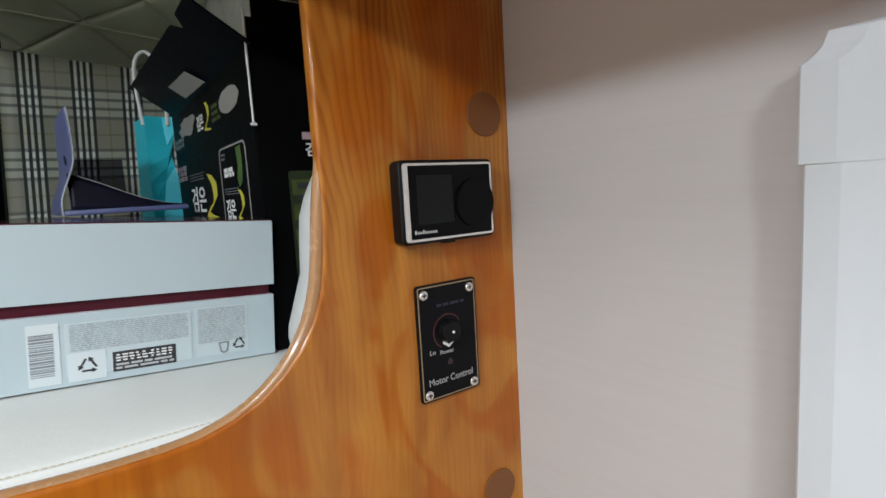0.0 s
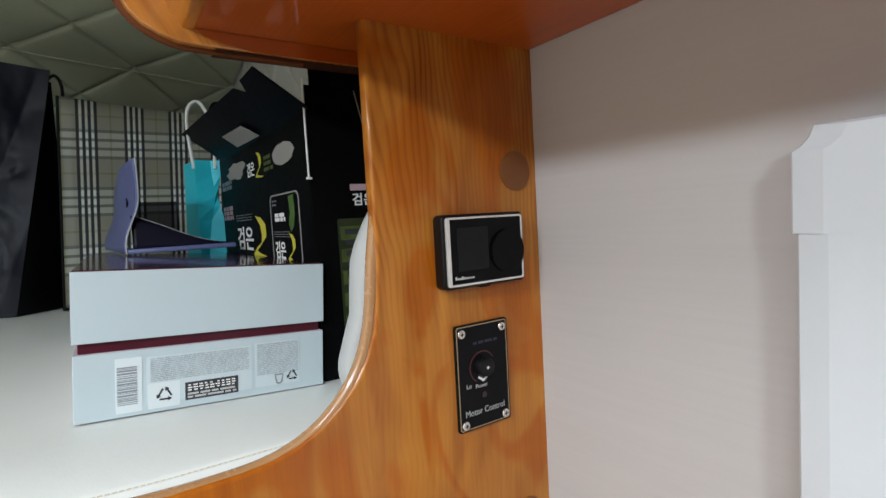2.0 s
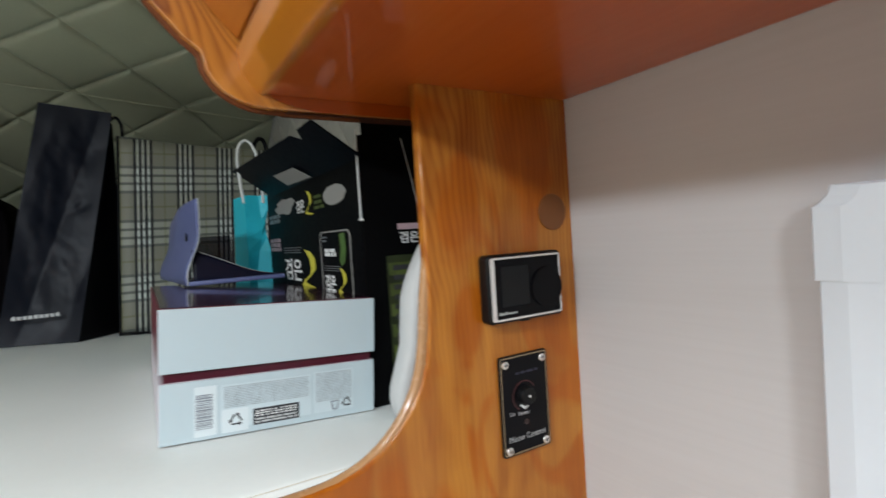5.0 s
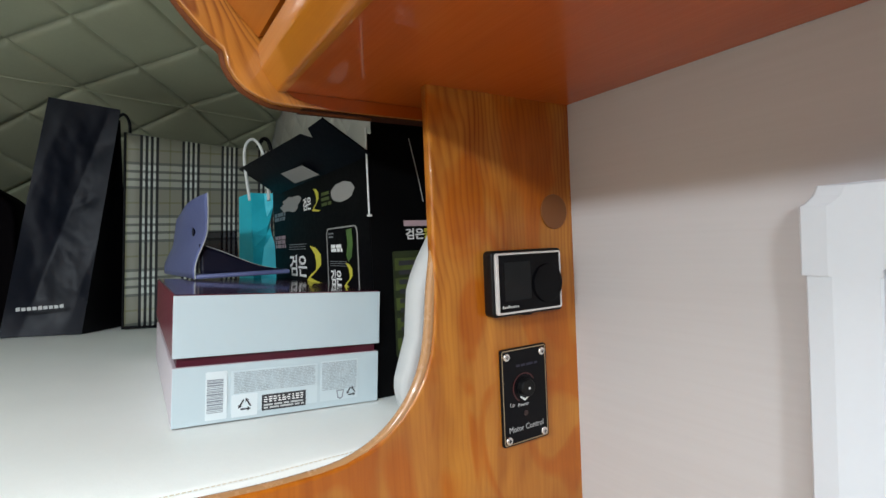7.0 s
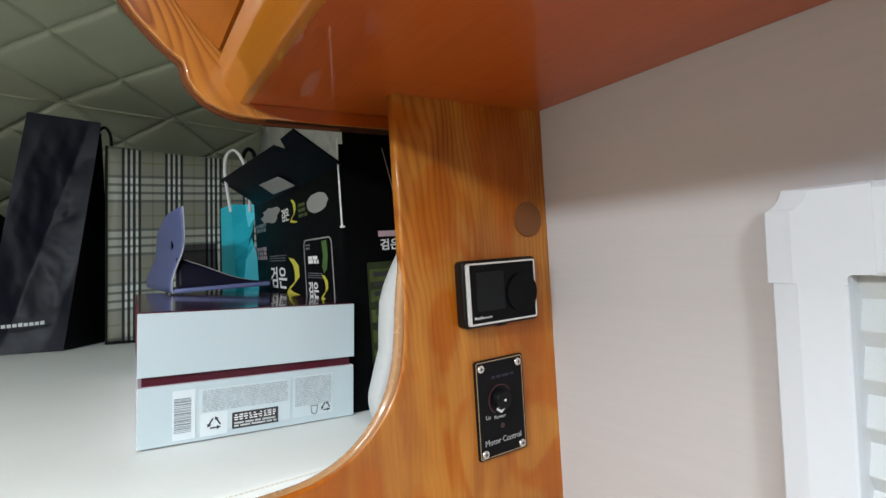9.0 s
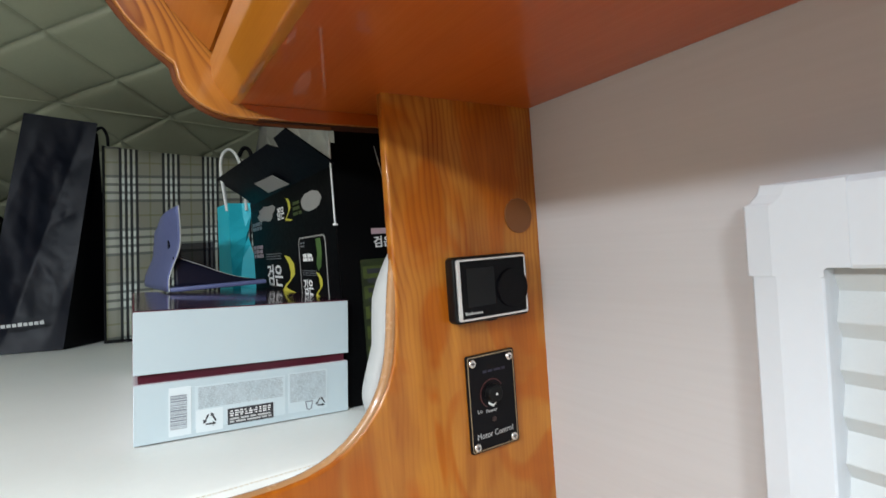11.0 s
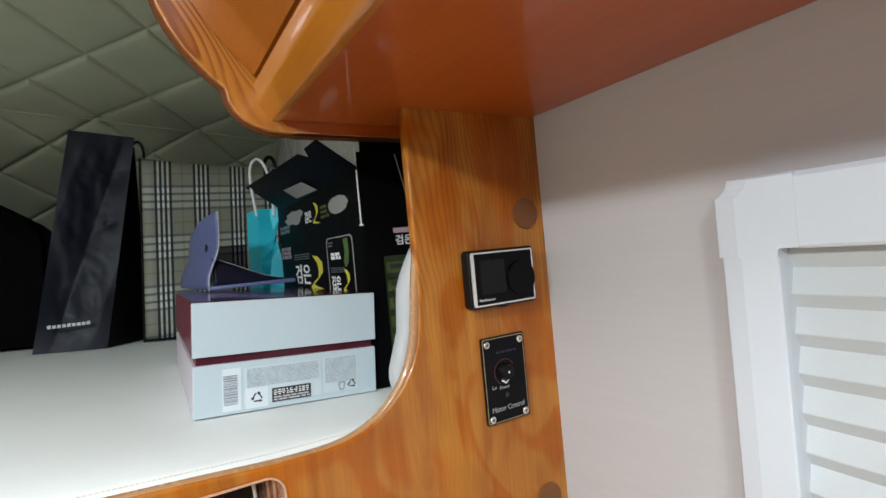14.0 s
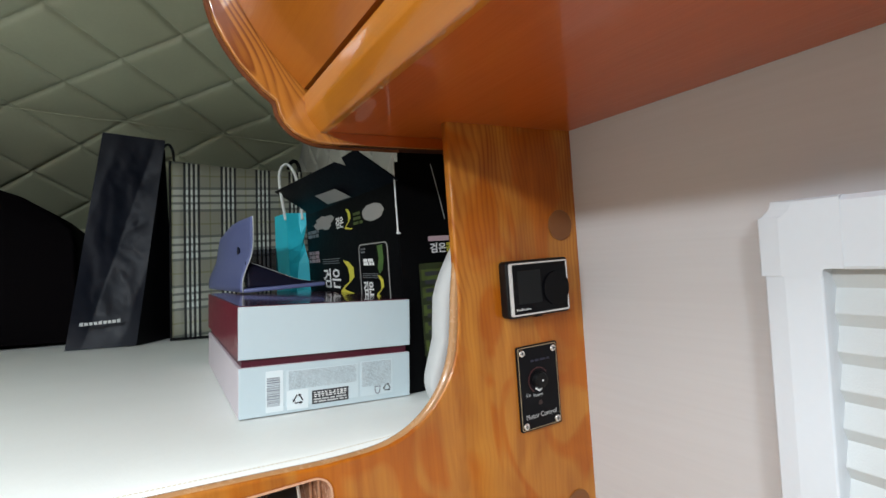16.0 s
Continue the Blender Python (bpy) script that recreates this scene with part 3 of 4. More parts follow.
part("niche_rim", slab([round_rect(NICHE[0] - 0.001, NICHE[1] + 0.001, NICHE[2] - 0.001, NICHE[3] + 0.001, 0.014), round_rect(NICHE[0] + 0.0006, NICHE[1] - 0.0006, NICHE[2] + 0.0006, NICHE[3] - 0.0006, 0.0124)], 0.0105, 0.0003, pose(0, -0.0004, 0)), PINK_LACQUER, partition, "pale rounded rim of the niche")
part("niche_lining", slab([round_rect(NICHE[0] - 0.002, NICHE[1] + 0.002, NICHE[2] - 0.002, NICHE[3] + 0.0012, 0.0145), round_rect(NICHE[0], NICHE[1], NICHE[2], NICHE[3], 0.013)], 0.11, 0, pose(0, 0.0102, 0)), PINK_LACQUER, partition, "rounded pale lining of the open niche")
for y in (0.030, 0.058):
    part("niche_rib", slab([round_rect(NICHE[0] + 0.0002, NICHE[1] - 0.0002, NICHE[2] + 0.0002, NICHE[3] - 0.0002, 0.0128), round_rect(NICHE[0] + 0.003, NICHE[1] - 0.003, NICHE[2] + 0.003, NICHE[3] - 0.003, 0.010)], 0.006, 0.0012, pose(0, y, 0)), PINK_LACQUER, partition, "rounded pale rib inside the niche")
part("niche_back", slab([round_rect(NICHE[0] - 0.002, NICHE[1] + 0.002, NICHE[2] - 0.002, NICHE[3] + 0.0012, 0.0145)], 0.004, 0, pose(0, 0.1203, 0)), PRINT_BLACK, partition, "dark back of the niche")

band = [(-0.0560, 1.6150), (-0.0610, 1.5850), (-0.0650, 1.5600), (-0.0674, 1.5340), (-0.0710, 1.5117), (-0.0773, 1.4943), (-0.0860, 1.4800), (-0.0967, 1.4680), (-0.1095, 1.4580), (-0.1240, 1.4508), (-0.1395, 1.4463), (-0.1570, 1.4446), (-0.19, 1.4446), (-0.235, 1.4476), (-0.28, 1.4501), (-0.6, 1.4676), (-1.2, 1.5007), (-1.79, 1.5333)]
# Tube added along the board's edge to carry its painted sheen.
part("edge_sheen", tube([(x + 0.0018, 0.0056, z) for x, z in band], 0.0043, 12), EDGE_SHEEN, partition, "rounded pine edge, paler tan for its sheen")


def cap(x, z):
    return part("cover_cap", cyl(0.0152, 0.0016, pose(x, -0.0008, z, 90), 40, 0.0005), CAP_BROWN, partition, "round brown plastic screw cover")


cap(0.0615, 1.6185)
cap(0.0595, 1.3400)

# ---- the overhead locker ----
locker = thing("overhead_locker", (0.0, -0.3, CAB_Z), "varnished pine overhead locker with a rounded end board", "locker")
ogee = [(0.083, 1.703), (-0.078, 1.7030), (-0.147, 1.7040), (-0.160, 1.7050), (-0.170, 1.7085), (-0.179, 1.7135), (-0.186, 1.7205), (-0.1905, 1.7285), (-0.1915, 1.7350), (-0.1925, 1.7400),
        (-0.203, 1.7485), (-0.220, 1.7680), (-0.231, 1.7860), (-0.2375, 1.8010), (-0.2430, 1.8270), (-0.2440, 1.86), (-0.240, 1.92), (-0.228, 1.98), (-0.205, 2.04), (-0.19, 2.058), (0.083, 2.058)]
part("end_board", slab([ogee], 0.018, 0.0012, pose(0, 0.060, 0)), PINE_PALE, locker, "pale pine end board with an ogee edge")
# Lip and bottom panel take the pine that is darkened for shade.
part("bottom_lip", slab([[(-0.1495, 1.7137), (-0.1440, 1.7100), (-0.1330, 1.7068), (-0.1150, 1.7036), (WX - 0.002, 1.7034), (WX - 0.002, 1.7137)]], 0.0011, 0, pose(0, 0.0588, 0)), PINE_DEEP, locker, "varnished lower lip, deeper red for its shade")
# Thin strip added under the end board, dark in place of shade.
part("bottom_edge_shade", box(-0.138, WX - 0.002, 0.0606, 0.0774, 1.7024, 1.7029), EDGE_SHADE, locker, "dark brown strip for the shaded lower edge")
part("edge_band", tube([(x - 0.0002, 0.0685, z) for x, z in ogee[1:18]], 0.0030, 8), EDGE_BROWN, locker, "brown rounded edge band")
part("bottom_panel", box(-0.157, WX - 0.001, -1.6, 0.060, CAB_Z, CAB_Z + 0.012), PINE_DEEP, locker, "varnished bottom panel, deeper red for its shade")
rail_profile = [(-0.148, 1.7136), (-0.1553, 1.7132), (-0.1575, 1.7142), (-0.1665, 1.7272), (-0.1680, 1.7308), (-0.1690, 1.7452), (-0.1680, 1.7470), (-0.158, 1.7470), (-0.150, 1.735)]


def rounded(profile, times=2):
    """Cut the corners of a closed outline, so that it reads as turned wood."""
    for _ in range(times):
        nxt = []
        for (x0, z0), (x1, z1) in zip(profile, profile[1:] + profile[:1]):
            nxt += [(x0 * 0.75 + x1 * 0.25, z0 * 0.75 + z1 * 0.25), (x0 * 0.25 + x1 * 0.75, z0 * 0.25 + z1 * 0.75)]
        profile = nxt
    return profile


def along_y(profile, y0, y1):
    bm = bmesh.new()
    a = [bm.verts.new((x, y0, z)) for x, z in profile]
    b = [bm.verts.new((x, y1, z)) for x, z in profile]
    bm.faces.new(a)
    bm.faces.new(b)
    n = len(profile)
    for i in range(n):
        bm.faces.new((a[i], a[(i + 1) % n], b[(i + 1) % n], b[i]))
    return bm


part("bottom_rail", along_y(rounded(rail_profile, 2), -1.6, 0.060), PINE_RAIL, locker, "golden rounded bottom rail", soft=False)
# Solid backing whose dark colour paints the shade in the door gap.
part("inner_face", along_y([(-0.156, 1.745), (-0.200, 1.80), (-0.224, 1.86), (-0.222, 1.93), (-0.19, 2.04), (-0.17, 2.04), (-0.20, 1.93), (-0.205, 1.87), (-0.18, 1.81), (-0.14, 1.75)], -1.6, 0.058), GAP_SHADE, locker, "inner face darkened for the shade in the door gap")
door_line = [(-0.1690, 1.7510), (-0.186, 1.7690), (-0.2025, 1.7900), (-0.2155, 1.8120), (-0.2240, 1.8350), (-0.2290, 1.8600), (-0.2280, 1.9000), (-0.220, 1.95), (-0.2, 2.01)]
door_profile = [door_line[0]] + door_line + [(x + 0.013, z + 0.003) for x, z in reversed(door_line)]
part("door", along_y(rounded(door_profile), -0.62, 0.0585), PINE_DOOR, locker, "curved pine locker door")
part("door", along_y(rounded(door_profile), -1.3, -0.625), PINE_DOOR, locker, "curved pine locker door")

# ---- the window ----
window = thing("window_1", (WX, -0.566, WZ0), "white plastic window frame with a drawn pleated blind", "window", kind="structure")
OY0, OY1, OZ0, OZ1 = -0.1966, -0.934, 1.066, 1.6165
FX = 0.0502


def frame_piece(a, b, lead=0.0):
    """A mitreless bar of frame between two ends along y or z; profile from the wall out, across the face and back in."""
    prof = [(0.0, WX), (0.0, FX + 0.0032), (0.0010, FX + 0.0022), (0.0112, FX + 0.0003), (0.0130, FX), (0.0328, FX), (0.0338, FX + 0.0010), (0.0343, FX + 0.005), (0.0343, WX + 0.03), (0.0298, WX + 0.03), (0.0298, WX)]
    if a[0] == "top":
        prof = [(0.0, WX), (0.0, FX + 0.003), (0.003, FX)] + [(0.0410, FX), (0.0427, FX + 0.0010), (0.0432, FX + 0.004), (0.0432, WX + 0.03), (0.0387, WX + 0.03), (0.0387, WX)]
    bm = bmesh.new()
    rings = []
    for side, t in (a, b):
        ring = []
        for d, x in prof:
            d2, x2 = d - lead, x - lead * 0.6
            if side == "side":
                ring.append(bm.verts.new((x2, OY0 - d2, t)))
            elif side == "far":
                ring.append(bm.verts.new((x2, OY1 + d2, t)))
            elif side == "top":
                ring.append(bm.verts.new((x2, t, OZ1 - d2)))
            else:
                ring.append(bm.verts.new((x2, t, OZ0 + d2)))
        rings.append(ring)
    n = len(prof)
    for i in range(n):
        bm.faces.new((rings[0][i], rings[0][(i + 1) % n], rings[1][(i + 1) % n], rings[1][i]))
    bm.faces.new(rings[0])
    bm.faces.new(rings[1])
    return bm


SEAM = 1.5690
part("side_trim", frame_piece(("side", SEAM + 0.006), ("side", OZ0 + 0.05)), WHITE_PLASTIC, window)
part("side_trim", frame_piece(("far", OZ1 - 0.05), ("far", OZ0 + 0.05)), WHITE_PLASTIC, window)
part("bottom_trim", frame_piece(("low", OY0 - 0.0), ("low", OY1 + 0.0)), WHITE_PLASTIC, window)
part("top_trim", frame_piece(("top", OY0 - 0.0440), ("top", OY1 + 0.0)), WHITE_PLASTIC, window)


def corner_cap():
    """The chamfered corner piece, a little proud of the bars that it joins."""
    bm = bmesh.new()
    left, right, top, low, iy, iz = OY0 + 0.0020, OY0 - 0.0450, OZ1 + 0.0004, SEAM + 0.0004, OY0 - 0.0341, OZ1 - 0.0424
    rings = []
    for d, x in ((0.0, WX), (0.0, FX + 0.0024), (0.0010, FX + 0.0015), (0.0116, FX - 0.0001), (0.0134, FX - 0.0004)):
        e = 0.1 * d
        pts = [(left - d, low), (left - d, top - 0.0105 - 0.3 * e), (left - d - 0.0030, top - 0.0090 - 0.5 * e), (left - d - 0.0068, top - 0.0050 - 0.7 * e), (left - d - 0.0085, top - e), (right, top - e), (right, iz), (iy - 0.0012, iz), (iy, iz - 0.0012), (iy, low)]
        rings.append([bm.verts.new((x, y, z)) for y, z in pts])
    for a, b in zip(rings, rings[1:]):
        for i in range(len(a)):
            bm.faces.new((a[i], a[(i + 1) % len(a)], b[(i + 1) % len(a)], b[i]))
    bm.faces.new(rings[-1])
    bm.faces.new(rings[0])
    return bm


part("corner_cap", corner_cap(), WHITE_PLASTIC, window, "chamfered corner piece of the frame")


def blind():
    """A pleated cloth: long lit facets and short undersides, sagging a little away from its end."""
    bm = bmesh.new()
    rows, z = [], 1.6075
    prof = []
    while z > WZ0:
        prof += [(0.0652, z), (0.0604, z - 0.0142), (0.0604, z - 0.0150), (0.0650, z - 0.0226)]
        z -= 0.0230
    cols = [0, 0.01, 0.025, 0.045, 0.08, 0.13, 0.2, 0.3, 0.4, 0.5, 0.6, 0.7]
    for d in cols:
        ring = []
        for x, zz in prof:
            sag = max(0, min(1, (1.56 - zz) / 0.12)) * 0.0025 * (1 - math.exp(-d / 0.03)) * (1 if d < 0.35 else math.exp(-(d - 0.35) / 0.2))
            ring.append(bm.verts.new((x, -0.2305 + 0.006 - d, zz - sag)))
        rows.append(ring)
    for a, b in zip(rows, rows[1:]):
        for i in range(len(prof) - 1):
            bm.faces.new((a[i], a[i + 1], b[i + 1], b[i]))
    return bm


part("pleated_blind", blind(), BLIND_CLOTH, window, "off-white pleated blind, drawn")
part("pane", box(0.108, 0.112, WY1, WY0, WZ0, WZ1), GLASS_DARK, window, "dark outer pane")

# ---- the bunk ----


def edge_z(x):
    """Height of the mattress where it meets the front board."""
    return 1.4500 + 0.05 * max(0.0, -0.19 - x)


def mattress():
    """A thin pad: rounded at the front edge, rising a little towards the middle of the van."""
    bm = bmesh.new()
    ys = [0.0105, 0.0107, 0.0112, 0.0120, 0.0128, 0.0134, 0.0140, 0.0147, 0.0154, 0.0175, 0.022, 0.029, 0.04, 0.06, 0.1, 0.2, 0.3, 0.45, 0.6, 0.8, 1.0, 1.2, 1.35]
    roll = [0.009, 0.0048, 0.0028, 0.0014, 0.0006, 0.0003, 0.0010, 0.0010, 0.0003] + [0] * 14
    xs = [0.072, 0.0, -0.04] + [-0.06 - 0.02 * i for i in range(20)] + [-0.5, -0.6, -0.8, -1.1, -1.5, -1.79]
    rows = []
    for x in xs:
        top = bed_z(max(x, -1.2))
        over = max(0.0, top - edge_z(x))
        rows.append([bm.verts.new((x, y, top - d - over * math.exp(-(y - 0.0105) / 0.03) + 0.0008 * noise.noise((x * 9, y * 9, 0)) * (1 if y > 0.1 else 0))) for y, d in zip(ys, roll)])
    for a, b in zip(rows, rows[1:]):
        for j in range(len(ys) - 1):
            bm.faces.new((a[j], a[j + 1], b[j + 1], b[j]))
    low = [[bm.verts.new((r[0].co.x, y, 1.4398)) for y in (ys[0], ys[-1])] for r in rows]
    for i in range(len(rows) - 1):
        bm.faces.new((rows[i][0], rows[i + 1][0], low[i + 1][0], low[i][0]))
        bm.faces.new((low[i][0], low[i + 1][0], low[i + 1][1], low[i][1]))
    return bm


bunk = thing("bunk_mattress", (-0.5, 0.6, 1.44), "white leatherette bunk mattress with a stitched front edge", "mattress")
part("cover", mattress(), LEATHER, bunk, soft=True)
st = bmesh.new()


def stitch_z(x):
    return bed_z(x) - 0.0006 - max(0.0, bed_z(x) - edge_z(x)) * math.exp(-0.0038 / 0.03)


for i in range(170):
    x = -0.058 - i * 0.0032
    s = box(x - 0.0011, x + 0.0011, 0.0140, 0.0147, stitch_z(x) - 0.0008, stitch_z(x) + 0.0002)
    me = bpy.data.meshes.new("tmp")
    s.to_mesh(me)
    s.free()
    st.from_mesh(me)
    bpy.data.meshes.remove(me)
tagged(part("stitching", st, THREAD, bunk, "beige seam stitching"), kind="stuff")


def pillow():
    """A slim upright cushion, fuller at its foot, with soft dents."""
    bm = bmesh.new()
    prof = [(0.0, 0.006), (0.004, 0.011), (0.012, 0.0155), (0.022, 0.0175), (0.030, 0.0170), (0.045, 0.0120), (0.065, 0.0055), (0.085, 0.0035), (0.105, 0.0020), (0.118, -0.002), (0.132, -0.009), (0.15, -0.020), (0.17, -0.034), (0.178, -0.045)]
    n = 72
    rings = []
    for h, w in prof:
        ring = []
        for i in range(n):
            t = 2 * math.pi * i / n
            cx, cy = 0.003, 0.058
            rx, ry = 0.055 + w, 0.030 * (1 - 0.6 * (h / 0.19) ** 2)
            c, s = math.cos(t), math.sin(t)
            x = cx + rx * math.copysign(abs(c) ** 0.75, c)
            y = cy + ry * math.copysign(abs(s) ** 0.85, s)
            fold = math.exp(-((t - 3.75 - 4.0 * h) / 0.28) ** 2)
            x += 0.014 * fold
            y += 0.011 * fold
            crease = math.exp(-((t - 4.05 - 1.5 * (h - 0.1)) / 0.16) ** 2) * math.exp(-((h - 0.095) / 0.05) ** 2)
            x += 0.010 * crease
            y += 0.016 * crease
            wob = 0.0026 * noise.noise((x * 40, y * 40, h * 30))
            ring.append(bm.verts.new((min(x, 0.068) + wob, y + wob, bed_z(-0.06) - 0.001 + h)))
        rings.append(ring)
    for a, b in zip(rings, rings[1:]):
        for i in range(n):
            bm.faces.new((a[i], a[(i + 1) % n], b[(i + 1) % n], b[i]))
    bm.faces.new(rings[0])
    bm.faces.new(rings[-1])
    return bm


put("cushion", pillow(), CUSHION, "slim white cushion standing against the partition", "cushion", soft=True)

# ---- gift box ----
gift = thing("gift_box", (-0.0668, 0.105, bed_z(-0.066) + 0.0006), "white and burgundy lidded gift box with printed labels", "box", turn=(0, 3.78, -0.6))
GW, GD = 0.1685, 0.315
part("base", box(-GW, 0, 0, GD, 0, 0.0455, 0.0012), CARD_PINK, gift, "glossy pinkish white lower half", local=True)
part("neck", box(-GW + 0.003, -0.003, 0.0025, GD - 0.003, 0.0455, 0.0525), NECK_CARD, gift, "burgundy inner neck", local=True)
part("lid", box(-GW - 0.0005, 0.0005, -0.0005, GD + 0.0005, 0.0525, 0.1005, 0.0012), BURGUNDY, gift, "glossy burgundy lid", local=True)
part("lid_top", box(-GW + 0.001, -0.001, 0.001, GD - 0.001, 0.1006, 0.1011), DARK_LID, gift, "dark glossy lid top", local=True)
part("front_sleeve", box(-GW + 0.0003, -0.0003, -0.0007, 0.0004, 0.0003, 0.0452, 0.0002, 1), CARD_WHITE, gift, "white front of the lower half", local=True)
part("lid_sleeve", box(-GW - 0.0002, 0.0002, -0.0012, -0.0001, 0.0528, 0.1002, 0.0002, 1), CARD_WHITE, gift, "white front of the lid", local=True)


def sticker(name, x0, x1, z0, z1, y, material, label="", r=0.0008):
    return part(name, slab([round_rect(x0, x1, z0, z1, r, 3)], 0.0002, 0, pose(0, y, 0)), material, gift, label, local=True)


sticker("barcode_label", -0.1452, -0.1295, 0.0030, 0.0405, -0.0010, CARD_LABEL, "white barcode label")
sticker("recycling_label", -0.1262, -0.1065, 0.0028, 0.0205, -0.0012, CARD_LABEL, "white patch round the recycling mark")
rng = random.Random(4)
bc = bmesh.new()
z = 0.0085
while z < 0.0345:
    h = rng.choice((0.0005, 0.0008, 0.0012))
    v = [bc.verts.new(p) for p in ((-0.1442, -0.00125, z), (-0.1325, -0.00125, z), (-0.1325, -0.00125, z + h), (-0.1442, -0.00125, z + h))]
    bc.faces.new(v)
    z += h + rng.choice((0.0004, 0.0007))
tagged(part("barcode", bc, BARCODE_GREY, gift, "printed barcode", local=True), kind="stuff")
sticker("info_label", -0.1270, -0.0570, 0.0060, 0.0395, -0.0010, CARD_SHEEN, "white information label")
sticker("info_label", -0.0545, -0.0200, 0.0060, 0.0405, -0.0010, CARD_SHEEN, "white information label")
part("fine_print", bars(-0.1245, -0.0590, 0.0215, 0.0385, 13, pose(0, -0.00125, 0), 3, 0.62), FINE_PRINT, gift, "rows of fine print", local=True)
part("fine_print", bars(-0.0530, -0.0215, 0.0150, 0.0395, 18, pose(0, -0.00125, 0), 5, 0.62), FINE_PRINT, gift, "rows of fine print", local=True)
sticker("notice", -0.1030, -0.0670, 0.0052, 0.0180, -0.0012, PRINT_BLACK, "black notice panel", 0.0003)
glyphs, rng = bmesh.new(), random.Random(12)
for i in range(9):
    gx = -0.1014 + i * 0.00368
    for gz in (0.0118, 0.0136, 0.0154):
        w = rng.choice((0.0017, 0.0024, 0.0030))
        d = rng.uniform(0, 0.0030 - w)
        glyphs.faces.new([glyphs.verts.new((gx + d + dx * w, -0.00145, gz + dz)) for dx, dz in ((0, 0), (1, 0), (1, 0.0010), (0, 0.0010))])
tagged(part("notice_print", glyphs, PRINT_WHITE, gift, "pale notice lettering bars", local=True), kind="stuff")
part("notice_print", bars(-0.1015, -0.0685, 0.0062, 0.0108, 2, pose(0, -0.0015, 0), 9, 0.6), PRINT_GREY, gift, "pale notice lettering bars", local=True)


def recycle(x, z, s):
    """Three bent arrows round a triangle."""
    loops = []
    for i in range(3):
        a = radians(90 + 120 * i)
        b = radians(90 + 120 * (i + 1))
        p, q = Vector((math.cos(a), math.sin(a))), Vector((math.cos(b), math.sin(b)))
        d = (q - p).normalized()
        inward = Vector((-d.y, d.x))
        p0, q0 = p + d * 0.42, p + d * 1.12
        ring = [p0, q0, q0 - inward * 0.14, q0 + d * 0.36 + inward * 0.08, q0 + inward * 0.32, q0 + inward * 0.17, p0 + inward * 0.17]
        loops.append([(x + v.x * s, z + v.y * s) for v in ring])
    return slab(loops, 0.0001, 0, pose(0, -0.00135, 0))


part("recycling_mark", recycle(-0.1160, 0.0118, 0.0075), PRINT_BLACK, gift, "recycling arrows", local=True)
part("recycling_mark", recycle(-0.0262, 0.0118, 0.0062), PRINT_BLACK, gift, "recycling arrows", local=True)
part("paper_mark", slab([[(-0.040, 0.0145), (-0.033, 0.0145), (-0.034, 0.0075), (-0.0365, 0.0062), (-0.039, 0.0075)], [(-0.039, 0.0135), (-0.034, 0.0135), (-0.035, 0.0083), (-0.0365, 0.0073), (-0.038, 0.0083)]], 0.0001, 0, pose(0, -0.00135, 0)), BARCODE_GREY, gift, "small printed badge", local=True)

# ---- purple card box on the gift box ----
TOP = 1.5635
purple = thing("card_wallet", (-0.15, 0.27, TOP), "open periwinkle card case with a navy lining", "case")


def flap(a, b):
    """The raised lid: stands along the left end of the case and runs back over the box."""
    depth = 0.27 * (1 - 0.22 * b ** 3)
    y = 0.3545 + depth * a - 0.030 * b * b * (1 - a)
    top = 0.101 - 0.016 * a * a
    bend = min(1.0, max(0.0, (b - 0.08) / 0.52))
    x = -0.1885 - 0.017 * a + 0.0135 * bend * bend * (3 - 2 * bend) + 0.0030 * math.sin(a * 5 + b * 3) * b
    return Vector((x, y + 0.004 * math.sin(b * 5), TOP + 0.0008 + top * b))


part("raised_flap", thicken(sheet(flap, 16, 14), 0.0012), PURPLE, purple, soft=True)
c = flap(0.30, 0.60)
part("clasp", cyl(0.0055, 0.0036, Matrix.Translation(c) @ pose(0, 0, 0, 0, 90, 0) @ Matrix.Diagonal((1.1, 2.6, 1, 1)), 20), NAVY, purple, "dark oval clasp hole")
part("flap_edge", tube([flap(0.0, i / 14) + Vector((0, -0.0006, 0)) for i in range(15)], 0.0007, 6), PRINT_GREY, purple, "pale edge of the flap")
flap_print = bmesh.new()
for i in range(4):
    a0, b0 = 0.16 + 0.09 * i, 0.32 - 0.012 * (i % 2)
    flap_print.faces.new([flap_print.verts.new(flap(a0 + da, b0 + db) + Vector((-0.0012, 0, 0))) for da, db in ((0, 0), (0.05, 0), (0.05, 0.035), (0, 0.035))])
part("print", flap_print, PRINT_GREY, purple, "pale lettering bars")


def case_wing(a, b):
    """Dark lining board that slopes up to the raised lid."""
    x = -0.1815 + 0.1055 * a
    rise = 0.001 + 0.038 * max(0.0, 1 - a * 1.02) ** 1.32
    return Vector((x, 0.362 + 0.003 * b, TOP + 0.004 + rise * b + 0.0012 * math.sin(a * 7) * b))


def wing_rim(i):
    return case_wing(i / 24, 1.0)


part("case_tray", box(-0.1875, -0.075, 0.352, 0.41, TOP, TOP + 0.0055, 0.0016), PURPLE, purple, soft=True)
part("lining_board", thicken(sheet(case_wing, 24, 6), 0.0012), NAVY, purple, "navy lining board", soft=True)
part("lining_edge", tube([wing_rim(i) for i in range(2, 25)], 0.0011, 6), PRINT_GREY, purple, "pale edge of the lining")
